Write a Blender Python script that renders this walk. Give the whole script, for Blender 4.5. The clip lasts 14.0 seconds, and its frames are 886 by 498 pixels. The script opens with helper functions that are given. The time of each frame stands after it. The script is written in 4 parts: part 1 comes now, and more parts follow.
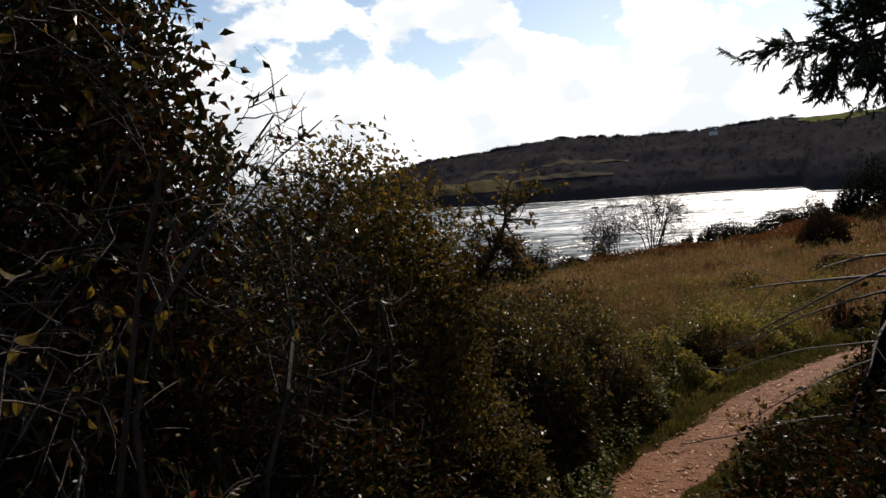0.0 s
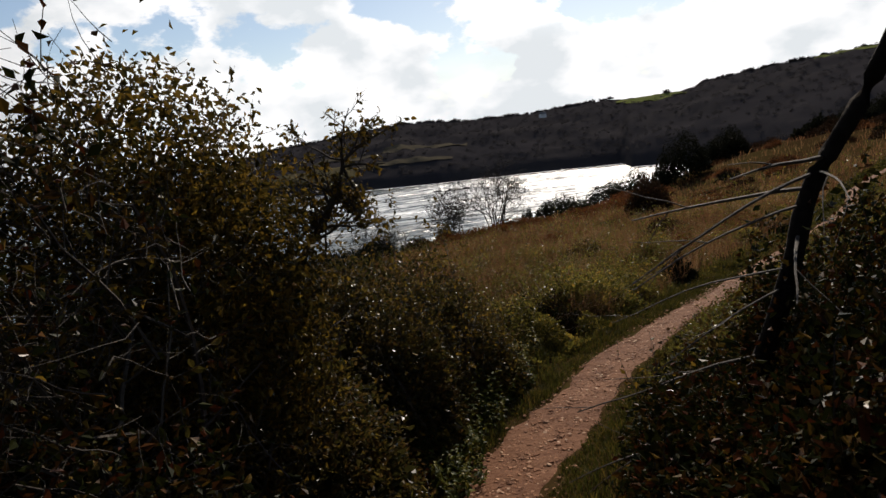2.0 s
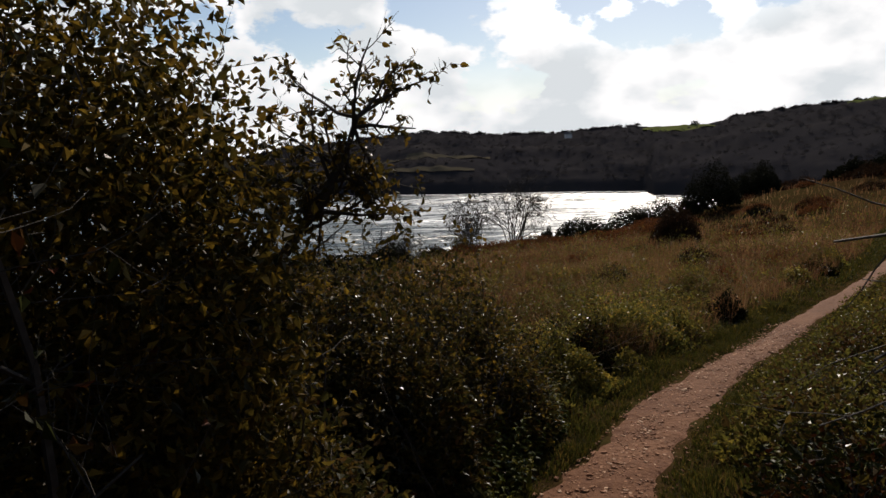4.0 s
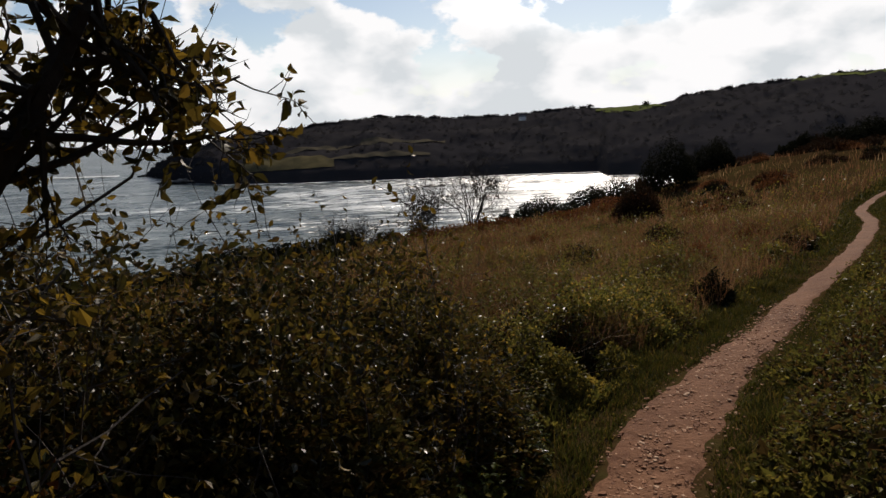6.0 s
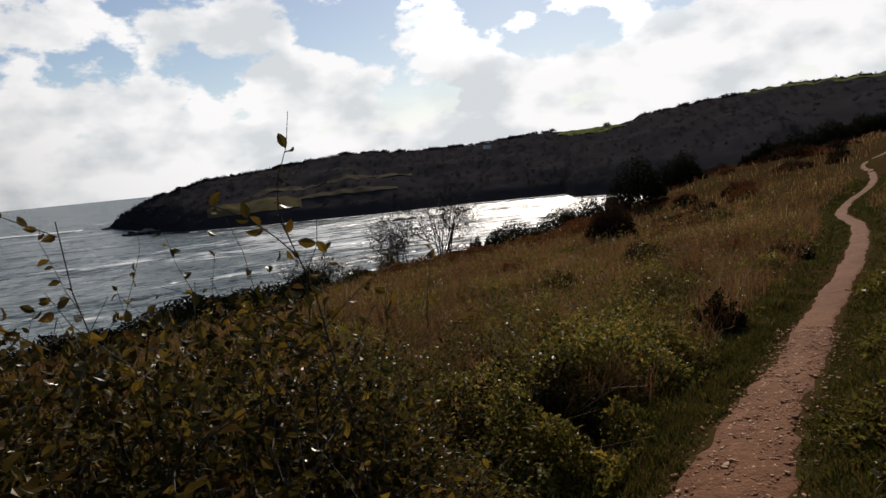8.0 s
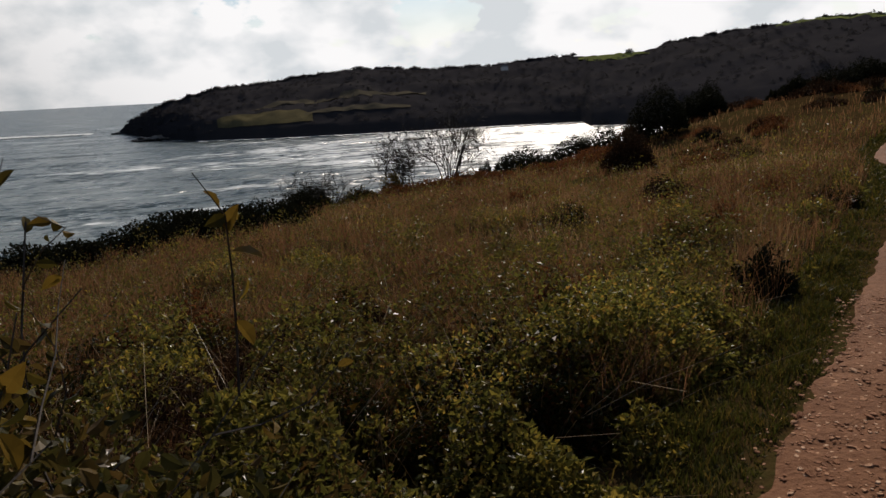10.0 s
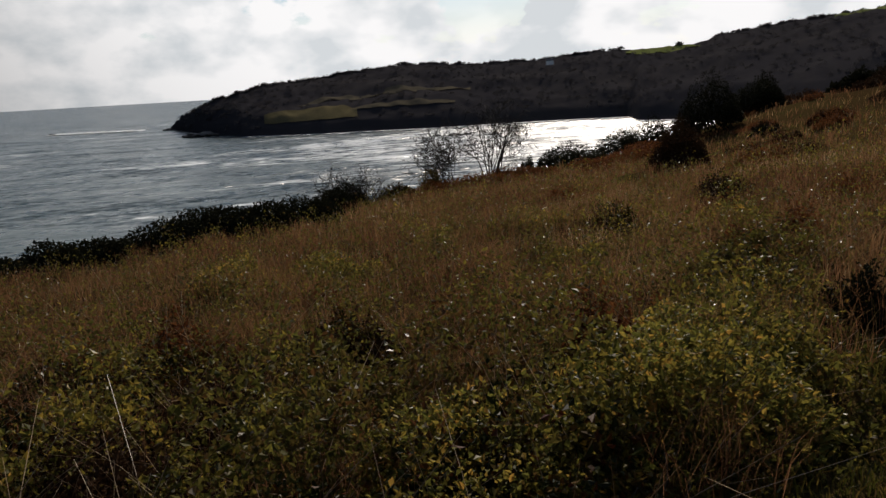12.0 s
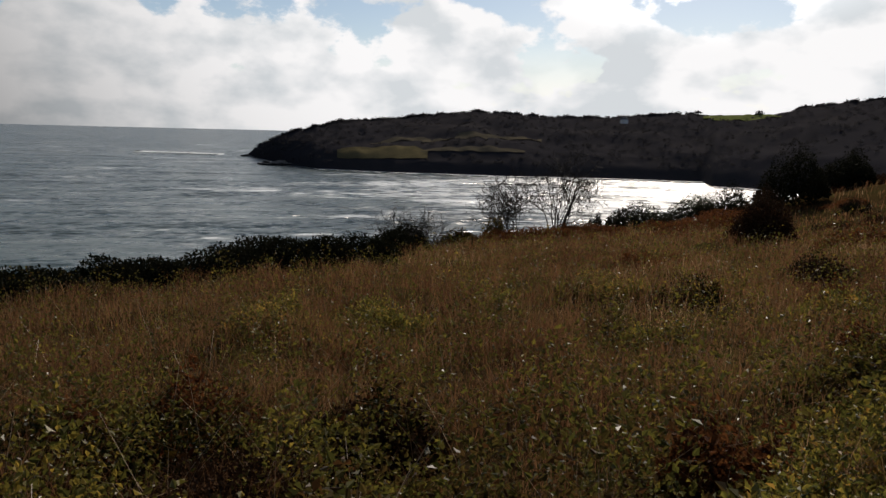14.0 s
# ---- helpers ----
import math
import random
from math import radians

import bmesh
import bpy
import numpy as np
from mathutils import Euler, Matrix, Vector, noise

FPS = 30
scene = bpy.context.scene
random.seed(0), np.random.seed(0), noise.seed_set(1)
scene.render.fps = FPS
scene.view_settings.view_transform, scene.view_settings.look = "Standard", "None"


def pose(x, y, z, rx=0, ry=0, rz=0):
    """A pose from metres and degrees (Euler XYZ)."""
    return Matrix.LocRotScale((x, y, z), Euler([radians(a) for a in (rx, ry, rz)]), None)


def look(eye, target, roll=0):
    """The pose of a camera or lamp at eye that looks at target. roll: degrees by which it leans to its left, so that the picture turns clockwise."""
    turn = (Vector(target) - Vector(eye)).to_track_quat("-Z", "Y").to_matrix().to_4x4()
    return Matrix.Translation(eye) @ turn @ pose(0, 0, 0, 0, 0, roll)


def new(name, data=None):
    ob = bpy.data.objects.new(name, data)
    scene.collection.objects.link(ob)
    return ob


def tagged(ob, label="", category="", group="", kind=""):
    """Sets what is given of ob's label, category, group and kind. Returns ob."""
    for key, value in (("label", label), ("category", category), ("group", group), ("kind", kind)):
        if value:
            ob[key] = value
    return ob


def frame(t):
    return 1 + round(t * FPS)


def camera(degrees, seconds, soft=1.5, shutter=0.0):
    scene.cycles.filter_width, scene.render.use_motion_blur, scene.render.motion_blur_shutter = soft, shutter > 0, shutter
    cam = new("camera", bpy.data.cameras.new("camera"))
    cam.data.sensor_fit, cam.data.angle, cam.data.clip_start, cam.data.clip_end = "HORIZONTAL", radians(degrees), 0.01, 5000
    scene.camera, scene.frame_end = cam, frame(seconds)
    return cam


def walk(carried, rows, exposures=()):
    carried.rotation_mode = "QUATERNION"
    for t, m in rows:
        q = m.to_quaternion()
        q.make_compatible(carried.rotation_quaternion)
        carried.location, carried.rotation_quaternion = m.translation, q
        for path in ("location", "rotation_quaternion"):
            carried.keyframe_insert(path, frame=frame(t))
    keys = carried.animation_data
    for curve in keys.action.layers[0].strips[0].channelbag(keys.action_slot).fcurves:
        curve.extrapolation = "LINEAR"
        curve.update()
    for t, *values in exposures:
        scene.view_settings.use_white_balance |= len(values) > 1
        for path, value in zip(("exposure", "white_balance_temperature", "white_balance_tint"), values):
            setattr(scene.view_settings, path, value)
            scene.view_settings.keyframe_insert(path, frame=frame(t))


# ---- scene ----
cam = camera(65.6, 14.0, soft=1.5)
PATH = [
    (0, (0.846, 1.652, 1.816), (0.881, 3.638, 1.583), -4.3),
    (0.5, (0.89, 1.903, 1.787), (1.044, 3.869, 1.454), -4.6),
    (1, (0.944, 2.038, 1.682), (1.072, 4.006, 1.354), -5.0),
    (1.5, (0.95, 2.153, 1.551), (1.29, 4.101, 1.253), -7.1),
    (2, (0.934, 2.355, 1.542), (1.401, 4.275, 1.233), -6.1),
    (2.2, (0.954, 2.461, 1.556), (1.427, 4.389, 1.316), -3.5),
    (4.3, (1.122, 3.619, 1.364), (1.553, 5.552, 1.085), -1.0),
    (4.5, (1.157, 3.745, 1.37), (1.612, 5.68, 1.154), -2.2),
    (5, (1.241, 4.025, 1.282), (1.82, 5.919, 1.008), -3.1),
    (5.5, (1.379, 4.367, 1.166), (1.903, 6.281, 0.92), -2.4),
    (6, (1.473, 4.668, 1.156), (2.019, 6.564, 0.833), -2.1),
    (6.5, (1.588, 4.951, 1.1), (2.158, 6.842, 0.784), -6.1),
    (7, (1.766, 5.23, 1.061), (2.386, 7.099, 0.713), -5.1),
    (7.5, (1.891, 5.513, 1.018), (2.568, 7.361, 0.664), -4.9),
    (8, (1.986, 5.856, 1.007), (2.616, 7.739, 0.769), -5.7),
    (8.5, (2.161, 6.142, 0.991), (2.712, 8.047, 0.736), -3.0),
    (8.7, (2.291, 6.275, 0.973), (2.838, 8.172, 0.652), -1.6),
    (11, (2.793, 7.665, 0.8), (3.35, 9.525, 0.32), -5.4),
    (11.5, (2.993, 7.891, 0.766), (3.4, 9.801, 0.337), -2.7),
    (12, (3.167, 8.108, 0.739), (3.622, 10.0, 0.276), -3.3),
    (12.5, (3.271, 8.387, 0.713), (3.828, 10.286, 0.425), -2.2),
    (13, (3.376, 8.648, 0.696), (3.895, 10.544, 0.325), -2.0),
    (13.5, (3.41, 8.891, 0.687), (3.797, 10.82, 0.327), 0.4),
    (14, (3.315, 9.048, 0.696), (3.612, 10.998, 0.364), 1.4),
]
EXPOSURES = [(0, 0.12, 6650, 14), (1, 0.0, 6650, 14), (2.2, -0.12, 6650, 14), (5, -0.28, 6650, 14), (14, -0.34, 6650, 14)]
walk(cam, [(t, look(eye, target, roll)) for t, eye, target, roll in PATH], EXPOSURES)

# ---- world, sun ----
SUN_AZ, SUN_EL = 29.0, 32.0            # degrees right of +y, degrees up
SEA = -21.75
world = bpy.data.worlds.new("world")
scene.world = world
world.use_nodes = True
wn, wl = world.node_tree.nodes, world.node_tree.links
wn.clear()


sky = wn.new("ShaderNodeTexSky")
sky.sky_type = "NISHITA"
sky.sun_disc = False
sky.sun_elevation, sky.sun_rotation = radians(SUN_EL), radians(SUN_AZ)
sky.air_density, sky.dust_density = 1.0, 0.3
coord = wn.new("ShaderNodeTexCoord")
split = wn.new("ShaderNodeSeparateXYZ")
wl.new(coord.outputs["Generated"], split.inputs[0])
flat = wn.new("ShaderNodeVectorMath")
flat.operation = "MULTIPLY"
flat.inputs[1].default_value = (1.0, 1.0, 1.7)
wl.new(coord.outputs["Generated"], flat.inputs[0])
big = wn.new("ShaderNodeTexNoise")
big.inputs["Scale"].default_value, big.inputs["Detail"].default_value, big.inputs["Roughness"].default_value = 6.0, 10.0, 0.56
wl.new(flat.outputs[0], big.inputs["Vector"])
# the cloud bank thickens towards the horizon and breaks up higher in the sky
bank = wn.new("ShaderNodeMapRange")
bank.inputs["From Min"].default_value, bank.inputs["From Max"].default_value = 0.04, 0.26
bank.inputs["To Min"].default_value, bank.inputs["To Max"].default_value = 0.16, -0.035
wl.new(split.outputs["Z"], bank.inputs["Value"])
thick = wn.new("ShaderNodeMath")
thick.operation = "ADD"
wl.new(big.outputs["Fac"], thick.inputs[0])
wl.new(bank.outputs[0], thick.inputs[1])
most = wn.new("ShaderNodeMapRange")
most.interpolation_type = "SMOOTHSTEP"
most.inputs["From Min"].default_value, most.inputs["From Max"].default_value = 0.485, 0.54
wl.new(thick.outputs[0], most.inputs["Value"])
haze = wn.new("ShaderNodeMapRange")
haze.inputs["From Min"].default_value, haze.inputs["From Max"].default_value = 0.03, 0.13
haze.inputs["To Min"].default_value, haze.inputs["To Max"].default_value = 1.0, 0.0
wl.new(split.outputs["Z"], haze.inputs["Value"])
veil = wn.new("ShaderNodeMath")
veil.operation = "MAXIMUM"
wl.new(most.outputs[0], veil.inputs[0])
wl.new(haze.outputs[0], veil.inputs[1])
shade = wn.new("ShaderNodeTexNoise")
shade.inputs["Scale"].default_value, shade.inputs["Detail"].default_value = 9.5, 7.0
wl.new(flat.outputs[0], shade.inputs["Vector"])
tone = wn.new("ShaderNodeValToRGB")
tone.color_ramp.elements[0].position, tone.color_ramp.elements[0].color = 0.38, (7.7, 8.4, 8.7, 1)
tone.color_ramp.elements[1].position, tone.color_ramp.elements[1].color = 0.56, (11.1, 11.4, 11.4, 1)
wl.new(shade.outputs["Fac"], tone.inputs["Fac"])
# clouds are bright on the sun's side and grey on the far side of the sky
toward = wn.new("ShaderNodeVectorMath")
toward.operation = "DOT_PRODUCT"
toward.inputs[1].default_value = (math.sin(radians(SUN_AZ)) * math.cos(radians(SUN_EL)), math.cos(radians(SUN_AZ)) * math.cos(radians(SUN_EL)), math.sin(radians(SUN_EL)))
wl.new(coord.outputs["Generated"], toward.inputs[0])
glow = wn.new("ShaderNodeMapRange")
glow.interpolation_type = "SMOOTHSTEP"
glow.inputs["From Min"].default_value, glow.inputs["From Max"].default_value = 0.30, 0.82
glow.inputs["To Min"].default_value, glow.inputs["To Max"].default_value = 0.05, 1.06
wl.new(toward.outputs["Value"], glow.inputs["Value"])
glare = wn.new("ShaderNodeMapRange")
glare.interpolation_type = "SMOOTHSTEP"
glare.inputs["From Min"].default_value, glare.inputs["From Max"].default_value = 0.90, 1.0
glare.inputs["To Min"].default_value, glare.inputs["To Max"].default_value = 0.0, 3.0
wl.new(toward.outputs["Value"], glare.inputs["Value"])
bright = wn.new("ShaderNodeMath")
bright.operation = "ADD"
wl.new(glow.outputs[0], bright.inputs[0])
wl.new(glare.outputs[0], bright.inputs[1])
lit = wn.new("ShaderNodeVectorMath")
lit.operation = "SCALE"
wl.new(tone.outputs[0], lit.inputs[0])
wl.new(bright.outputs[0], lit.inputs["Scale"])
mix = wn.new("ShaderNodeMixRGB")
wl.new(veil.outputs[0], mix.inputs["Fac"])
wl.new(sky.outputs[0], mix.inputs["Color1"])
wl.new(lit.outputs[0], mix.inputs["Color2"])
back = wn.new("ShaderNodeBackground")
back.inputs["Strength"].default_value = 0.10
wl.new(mix.outputs[0], back.inputs["Color"])
wout = wn.new("ShaderNodeOutputWorld")
wl.new(back.outputs[0], wout.inputs["Surface"])

sun_data = bpy.data.lights.new("sun", "SUN")
sun_data.energy, sun_data.angle, sun_data.color = 5.0, radians(0.6), (1.0, 0.91, 0.77)
sun = new("sun", sun_data)
sa, se = radians(SUN_AZ), radians(SUN_EL)
sun_way = Vector((math.sin(sa) * math.cos(se), math.cos(sa) * math.cos(se), math.sin(se)))
sun.matrix_world = look(sun_way * 60, (0, 0, 0))


# ---- materials ----
def ramp(tree, stops):
    r = tree.nodes.new("ShaderNodeValToRGB")
    while len(r.color_ramp.elements) < len(stops):
        r.color_ramp.elements.new(0.5)
    for e, (p, c) in zip(r.color_ramp.elements, stops):
        e.position, e.color = p, (*c, 1)
    return r


def base_mat(name):
    m = bpy.data.materials.new(name)
    m.use_nodes = True
    t = m.node_tree
    return m, t, t.nodes["Principled BSDF"], t.nodes["Material Output"]


def noise_tex(tree, scale, detail=6.0, source="Object", rough=0.55, stretch=None):
    c = tree.nodes.new("ShaderNodeTexCoord")
    n = tree.nodes.new("ShaderNodeTexNoise")
    n.inputs["Scale"].default_value, n.inputs["Detail"].default_value, n.inputs["Roughness"].default_value = scale, detail, rough
    if stretch:
        mp = tree.nodes.new("ShaderNodeMapping")
        mp.inputs["Scale"].default_value = stretch
        tree.links.new(c.outputs[source], mp.inputs["Vector"])
        tree.links.new(mp.outputs[0], n.inputs["Vector"])
    else:
        tree.links.new(c.outputs[source], n.inputs["Vector"])
    return n


def bump(tree, bsdf, height, strength, distance):
    b = tree.nodes.new("ShaderNodeBump")
    b.inputs["Strength"].default_value, b.inputs["Distance"].default_value = strength, distance
    tree.links.new(height, b.inputs["Height"])
    tree.links.new(b.outputs[0], bsdf.inputs["Normal"])


def rough_mat(name, stops, scale, fine, roughness=0.9, relief=0.02, shine=0.2):
    """An earthy surface: colours by two sizes of noise, and relief."""
    m, t, b, _ = base_mat(name)
    one, two = noise_tex(t, scale), noise_tex(t, fine, 8.0)
    add = t.nodes.new("ShaderNodeMath")
    add.operation = "MULTIPLY_ADD"
    add.inputs[1].default_value, add.inputs[2].default_value = 0.5, 0.0
    t.links.new(two.outputs["Fac"], add.inputs[0])
    half = t.nodes.new("ShaderNodeMath")
    half.operation = "MULTIPLY_ADD"
    half.inputs[1].default_value = 0.5
    t.links.new(one.outputs["Fac"], half.inputs[0])
    t.links.new(add.outputs[0], half.inputs[2])
    r = ramp(t, stops)
    t.links.new(half.outputs[0], r.inputs["Fac"])
    t.links.new(r.outputs["Color"], b.inputs["Base Color"])
    b.inputs["Roughness"].default_value = roughness
    b.inputs["Specular IOR Level"].default_value = shine
    bump(t, b, two.outputs["Fac"], 0.8, relief)
    return m


def leaf_mat(name, stops, gloss=0.5, through_light=0.35, patch=0.0, shine=0.28):
    """Leaves that differ one by one, shine on top and let light through."""
    m, t, b, out = base_mat(name)
    g = t.nodes.new("ShaderNodeNewGeometry")
    r = ramp(t, stops)
    if patch:
        n = noise_tex(t, patch, 3.0)
        mixer = t.nodes.new("ShaderNodeMath")
        mixer.operation = "MULTIPLY_ADD"
        mixer.inputs[1].default_value = 0.58
        t.links.new(g.outputs["Random Per Island"], mixer.inputs[0])
        wide = t.nodes.new("ShaderNodeMapRange")
        wide.inputs["From Min"].default_value, wide.inputs["From Max"].default_value = 0.33, 0.67
        wide.inputs["To Max"].default_value = 0.42
        t.links.new(n.outputs["Fac"], wide.inputs["Value"])
        t.links.new(wide.outputs[0], mixer.inputs[2])
        t.links.new(mixer.outputs[0], r.inputs["Fac"])
    else:
        t.links.new(g.outputs["Random Per Island"], r.inputs["Fac"])
    t.links.new(r.outputs["Color"], b.inputs["Base Color"])
    # only some leaves are smooth enough to glint
    often = t.nodes.new("ShaderNodeMath")
    often.operation = "MULTIPLY"
    often.inputs[1].default_value = 37.0
    t.links.new(g.outputs["Random Per Island"], often.inputs[0])
    part_ = t.nodes.new("ShaderNodeMath")
    part_.operation = "FRACT"
    t.links.new(often.outputs[0], part_.inputs[0])
    glint = t.nodes.new("ShaderNodeMapRange")
    glint.inputs["From Min"].default_value, glint.inputs["From Max"].default_value = 0.80, 0.92
    glint.inputs["To Min"].default_value, glint.inputs["To Max"].default_value = shine * 0.22, shine * 1.9
    t.links.new(part_.outputs[0], glint.inputs["Value"])
    t.links.new(glint.outputs[0], b.inputs["Specular IOR Level"])
    b.inputs["Roughness"].default_value = gloss
    tr = t.nodes.new("ShaderNodeBsdfTranslucent")
    t.links.new(r.outputs["Color"], tr.inputs["Color"])
    mx = t.nodes.new("ShaderNodeMixShader")
    mx.inputs["Fac"].default_value = through_light
    t.links.new(b.outputs[0], mx.inputs[1])
    t.links.new(tr.outputs[0], mx.inputs[2])
    t.links.new(mx.outputs[0], out.inputs["Surface"])
    return m


M_soil = rough_mat("hillside soil", [(0.3, (0.024, 0.015, 0.007)), (0.5, (0.046, 0.029, 0.012)), (0.62, (0.038, 0.034, 0.011)), (0.75, (0.066, 0.042, 0.018))], 0.25, 6.0, 0.98, 0.05, 0.0)
M_path = rough_mat("red trodden earth", [(0.3, (0.080, 0.030, 0.013)), (0.5, (0.130, 0.056, 0.026)), (0.7, (0.19, 0.090, 0.046))], 1.6, 24.0, 0.9, 0.02, 0.1)
# slope and crowns: distance haze is mixed into both greyed base colours
M_cliff = rough_mat("far wooded slope in painted haze", [(0.3, (0.025, 0.024, 0.027)), (0.5, (0.030, 0.028, 0.030)), (0.62, (0.036, 0.033, 0.033)), (0.75, (0.046, 0.041, 0.036))], 0.012, 0.11, 0.95, 0.5, 0.0)
M_wood = leaf_mat("far tree crowns in painted haze", [(0, (0.058, 0.054, 0.056)), (1, (0.066, 0.060, 0.058))], 0.95, 0.2, 0.0, 0.0)
M_bark = rough_mat("dark bark", [(0.3, (0.020, 0.016, 0.012)), (0.6, (0.055, 0.045, 0.034)), (0.8, (0.09, 0.08, 0.065))], 6.0, 60.0, 0.9, 0.006)
M_trunk = rough_mat("black conifer bark", [(0.3, (0.008, 0.006, 0.005)), (0.6, (0.022, 0.017, 0.013)), (0.8, (0.045, 0.036, 0.028))], 9.0, 45.0, 0.95, 0.012, 0.05)
M_twig = rough_mat("grey twig bark", [(0.3, (0.03, 0.024, 0.02)), (0.7, (0.085, 0.068, 0.055))], 8.0, 50.0, 0.85, 0.003)
M_dead = rough_mat("dead grey wood", [(0.3, (0.035, 0.027, 0.021)), (0.7, (0.10, 0.08, 0.062))], 8.0, 50.0, 0.75, 0.003)
M_rock = rough_mat("wet dark rock", [(0.3, (0.02, 0.02, 0.02)), (0.7, (0.06, 0.055, 0.05))], 0.3, 2.0, 0.5, 0.3)
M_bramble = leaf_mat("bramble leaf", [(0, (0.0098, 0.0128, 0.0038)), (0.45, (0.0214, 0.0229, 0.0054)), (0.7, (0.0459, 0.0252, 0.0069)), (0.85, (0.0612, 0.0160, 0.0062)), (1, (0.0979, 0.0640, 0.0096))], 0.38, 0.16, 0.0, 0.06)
M_hedge = leaf_mat("olive hedge leaf", [(0, (0.022, 0.022, 0.007)), (0.4, (0.046, 0.039, 0.010)), (0.7, (0.075, 0.041, 0.013)), (0.88, (0.092, 0.066, 0.015)), (1, (0.155, 0.108, 0.018))], 0.36, 0.36, 0.0, 0.24)
M_green = leaf_mat("fresh green leaf", [(0, (0.0381, 0.0549, 0.0084)), (0.6, (0.0889, 0.1006, 0.0140)), (1, (0.2161, 0.1739, 0.0211))], 0.5, 0.52)
M_yellow = leaf_mat("yellowing bramble leaf", [(0, (0.062, 0.064, 0.015)), (0.5, (0.150, 0.138, 0.028)), (0.85, (0.265, 0.195, 0.038)), (1, (0.36, 0.20, 0.042))], 0.42, 0.52, 0.0, 0.26)
M_thorn = leaf_mat("thorn leaf", [(0, (0.028, 0.025, 0.006)), (0.5, (0.072, 0.051, 0.010)), (0.85, (0.135, 0.080, 0.013)), (1, (0.225, 0.142, 0.019))], 0.40, 0.40, 0.0, 0.18)
M_conifer = leaf_mat("conifer needle", [(0, (0.012, 0.022, 0.010)), (1, (0.04, 0.055, 0.02))], 0.55, 0.15)
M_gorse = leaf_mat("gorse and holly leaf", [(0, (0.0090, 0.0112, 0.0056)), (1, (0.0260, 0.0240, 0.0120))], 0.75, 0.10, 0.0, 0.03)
M_umber = leaf_mat("dark brown withered leaf", [(0, (0.020, 0.011, 0.006)), (1, (0.050, 0.026, 0.013))], 0.75, 0.15, 0.0, 0.03)
M_rust = leaf_mat("rust brown shrub leaf", [(0, (0.0544, 0.0187, 0.0081)), (1, (0.1449, 0.0567, 0.0189))], 0.7, 0.4, 0.0, 0.06)
M_dry = leaf_mat("dry meadow grass", [(0, (0.030, 0.014, 0.008)), (0.3, (0.100, 0.045, 0.021)), (0.6, (0.170, 0.088, 0.042)), (0.78, (0.110, 0.073, 0.026)), (1, (0.42, 0.27, 0.16))], 0.55, 0.58, 0.18, 0.2)
M_grass = leaf_mat("green verge grass", [(0, (0.0224, 0.0237, 0.0054)), (0.6, (0.0536, 0.0540, 0.0097)), (1, (0.1250, 0.0810, 0.0189))], 0.5, 0.4)
M_cover = leaf_mat("low bramble cover", [(0, (0.066, 0.026, 0.010)), (0.3, (0.072, 0.048, 0.014)), (0.55, (0.074, 0.074, 0.016)), (0.8, (0.165, 0.130, 0.024)), (1, (0.30, 0.20, 0.036))], 0.40, 0.48, 0.45, 0.2)
M_straw = leaf_mat("bleached straw stalk", [(0, (0.16, 0.10, 0.055)), (1, (0.42, 0.31, 0.19))], 0.45, 0.3, 0.0, 0.35)
M_plaster, _t, _b, _o = base_mat("white house plaster")
_b.inputs["Base Color"].default_value, _b.inputs["Roughness"].default_value = (0.8, 0.79, 0.75, 1), 0.8
M_slate = rough_mat("slate roof", [(0.3, (0.05, 0.05, 0.055)), (0.7, (0.11, 0.11, 0.12))], 1.0, 6.0, 0.6, 0.02)

# stones differ one by one
M_stone, t_, b_, _o = base_mat("red sandstone chip")
info = t_.nodes.new("ShaderNodeObjectInfo")
geo = t_.nodes.new("ShaderNodeNewGeometry")
mx_ = t_.nodes.new("ShaderNodeMath")
mx_.operation = "ADD"
t_.links.new(info.outputs["Random"], mx_.inputs[0])
t_.links.new(geo.outputs["Random Per Island"], mx_.inputs[1])
fr_ = t_.nodes.new("ShaderNodeMath")
fr_.operation = "FRACT"
t_.links.new(mx_.outputs[0], fr_.inputs[0])
r_ = ramp(t_, [(0, (0.12, 0.048, 0.022)), (0.5, (0.22, 0.095, 0.046)), (0.8, (0.33, 0.17, 0.092)), (1, (0.48, 0.31, 0.20))])
t_.links.new(fr_.outputs[0], r_.inputs["Fac"])
t_.links.new(r_.outputs["Color"], b_.inputs["Base Color"])
b_.inputs["Roughness"].default_value = 0.75
b_.inputs["Specular IOR Level"].default_value = 0.08
bump(t_, b_, noise_tex(t_, 60.0).outputs["Fac"], 0.5, 0.004)

# sea: steep chop, foam streaks
M_sea, ts, bs, _o = base_mat("grey green sea")
foam = noise_tex(ts, 0.11, 12.0, "Object", 0.68, (0.8, 1.9, 1.0))
drift = noise_tex(ts, 0.016, 4.0, "Object", 0.55, (0.8, 1.6, 1.0))
both_ = ts.nodes.new("ShaderNodeMath")
both_.operation = "MULTIPLY_ADD"
both_.inputs[1].default_value = 0.75
ts.links.new(drift.outputs["Fac"], both_.inputs[0])
ts.links.new(foam.outputs["Fac"], both_.inputs[2])
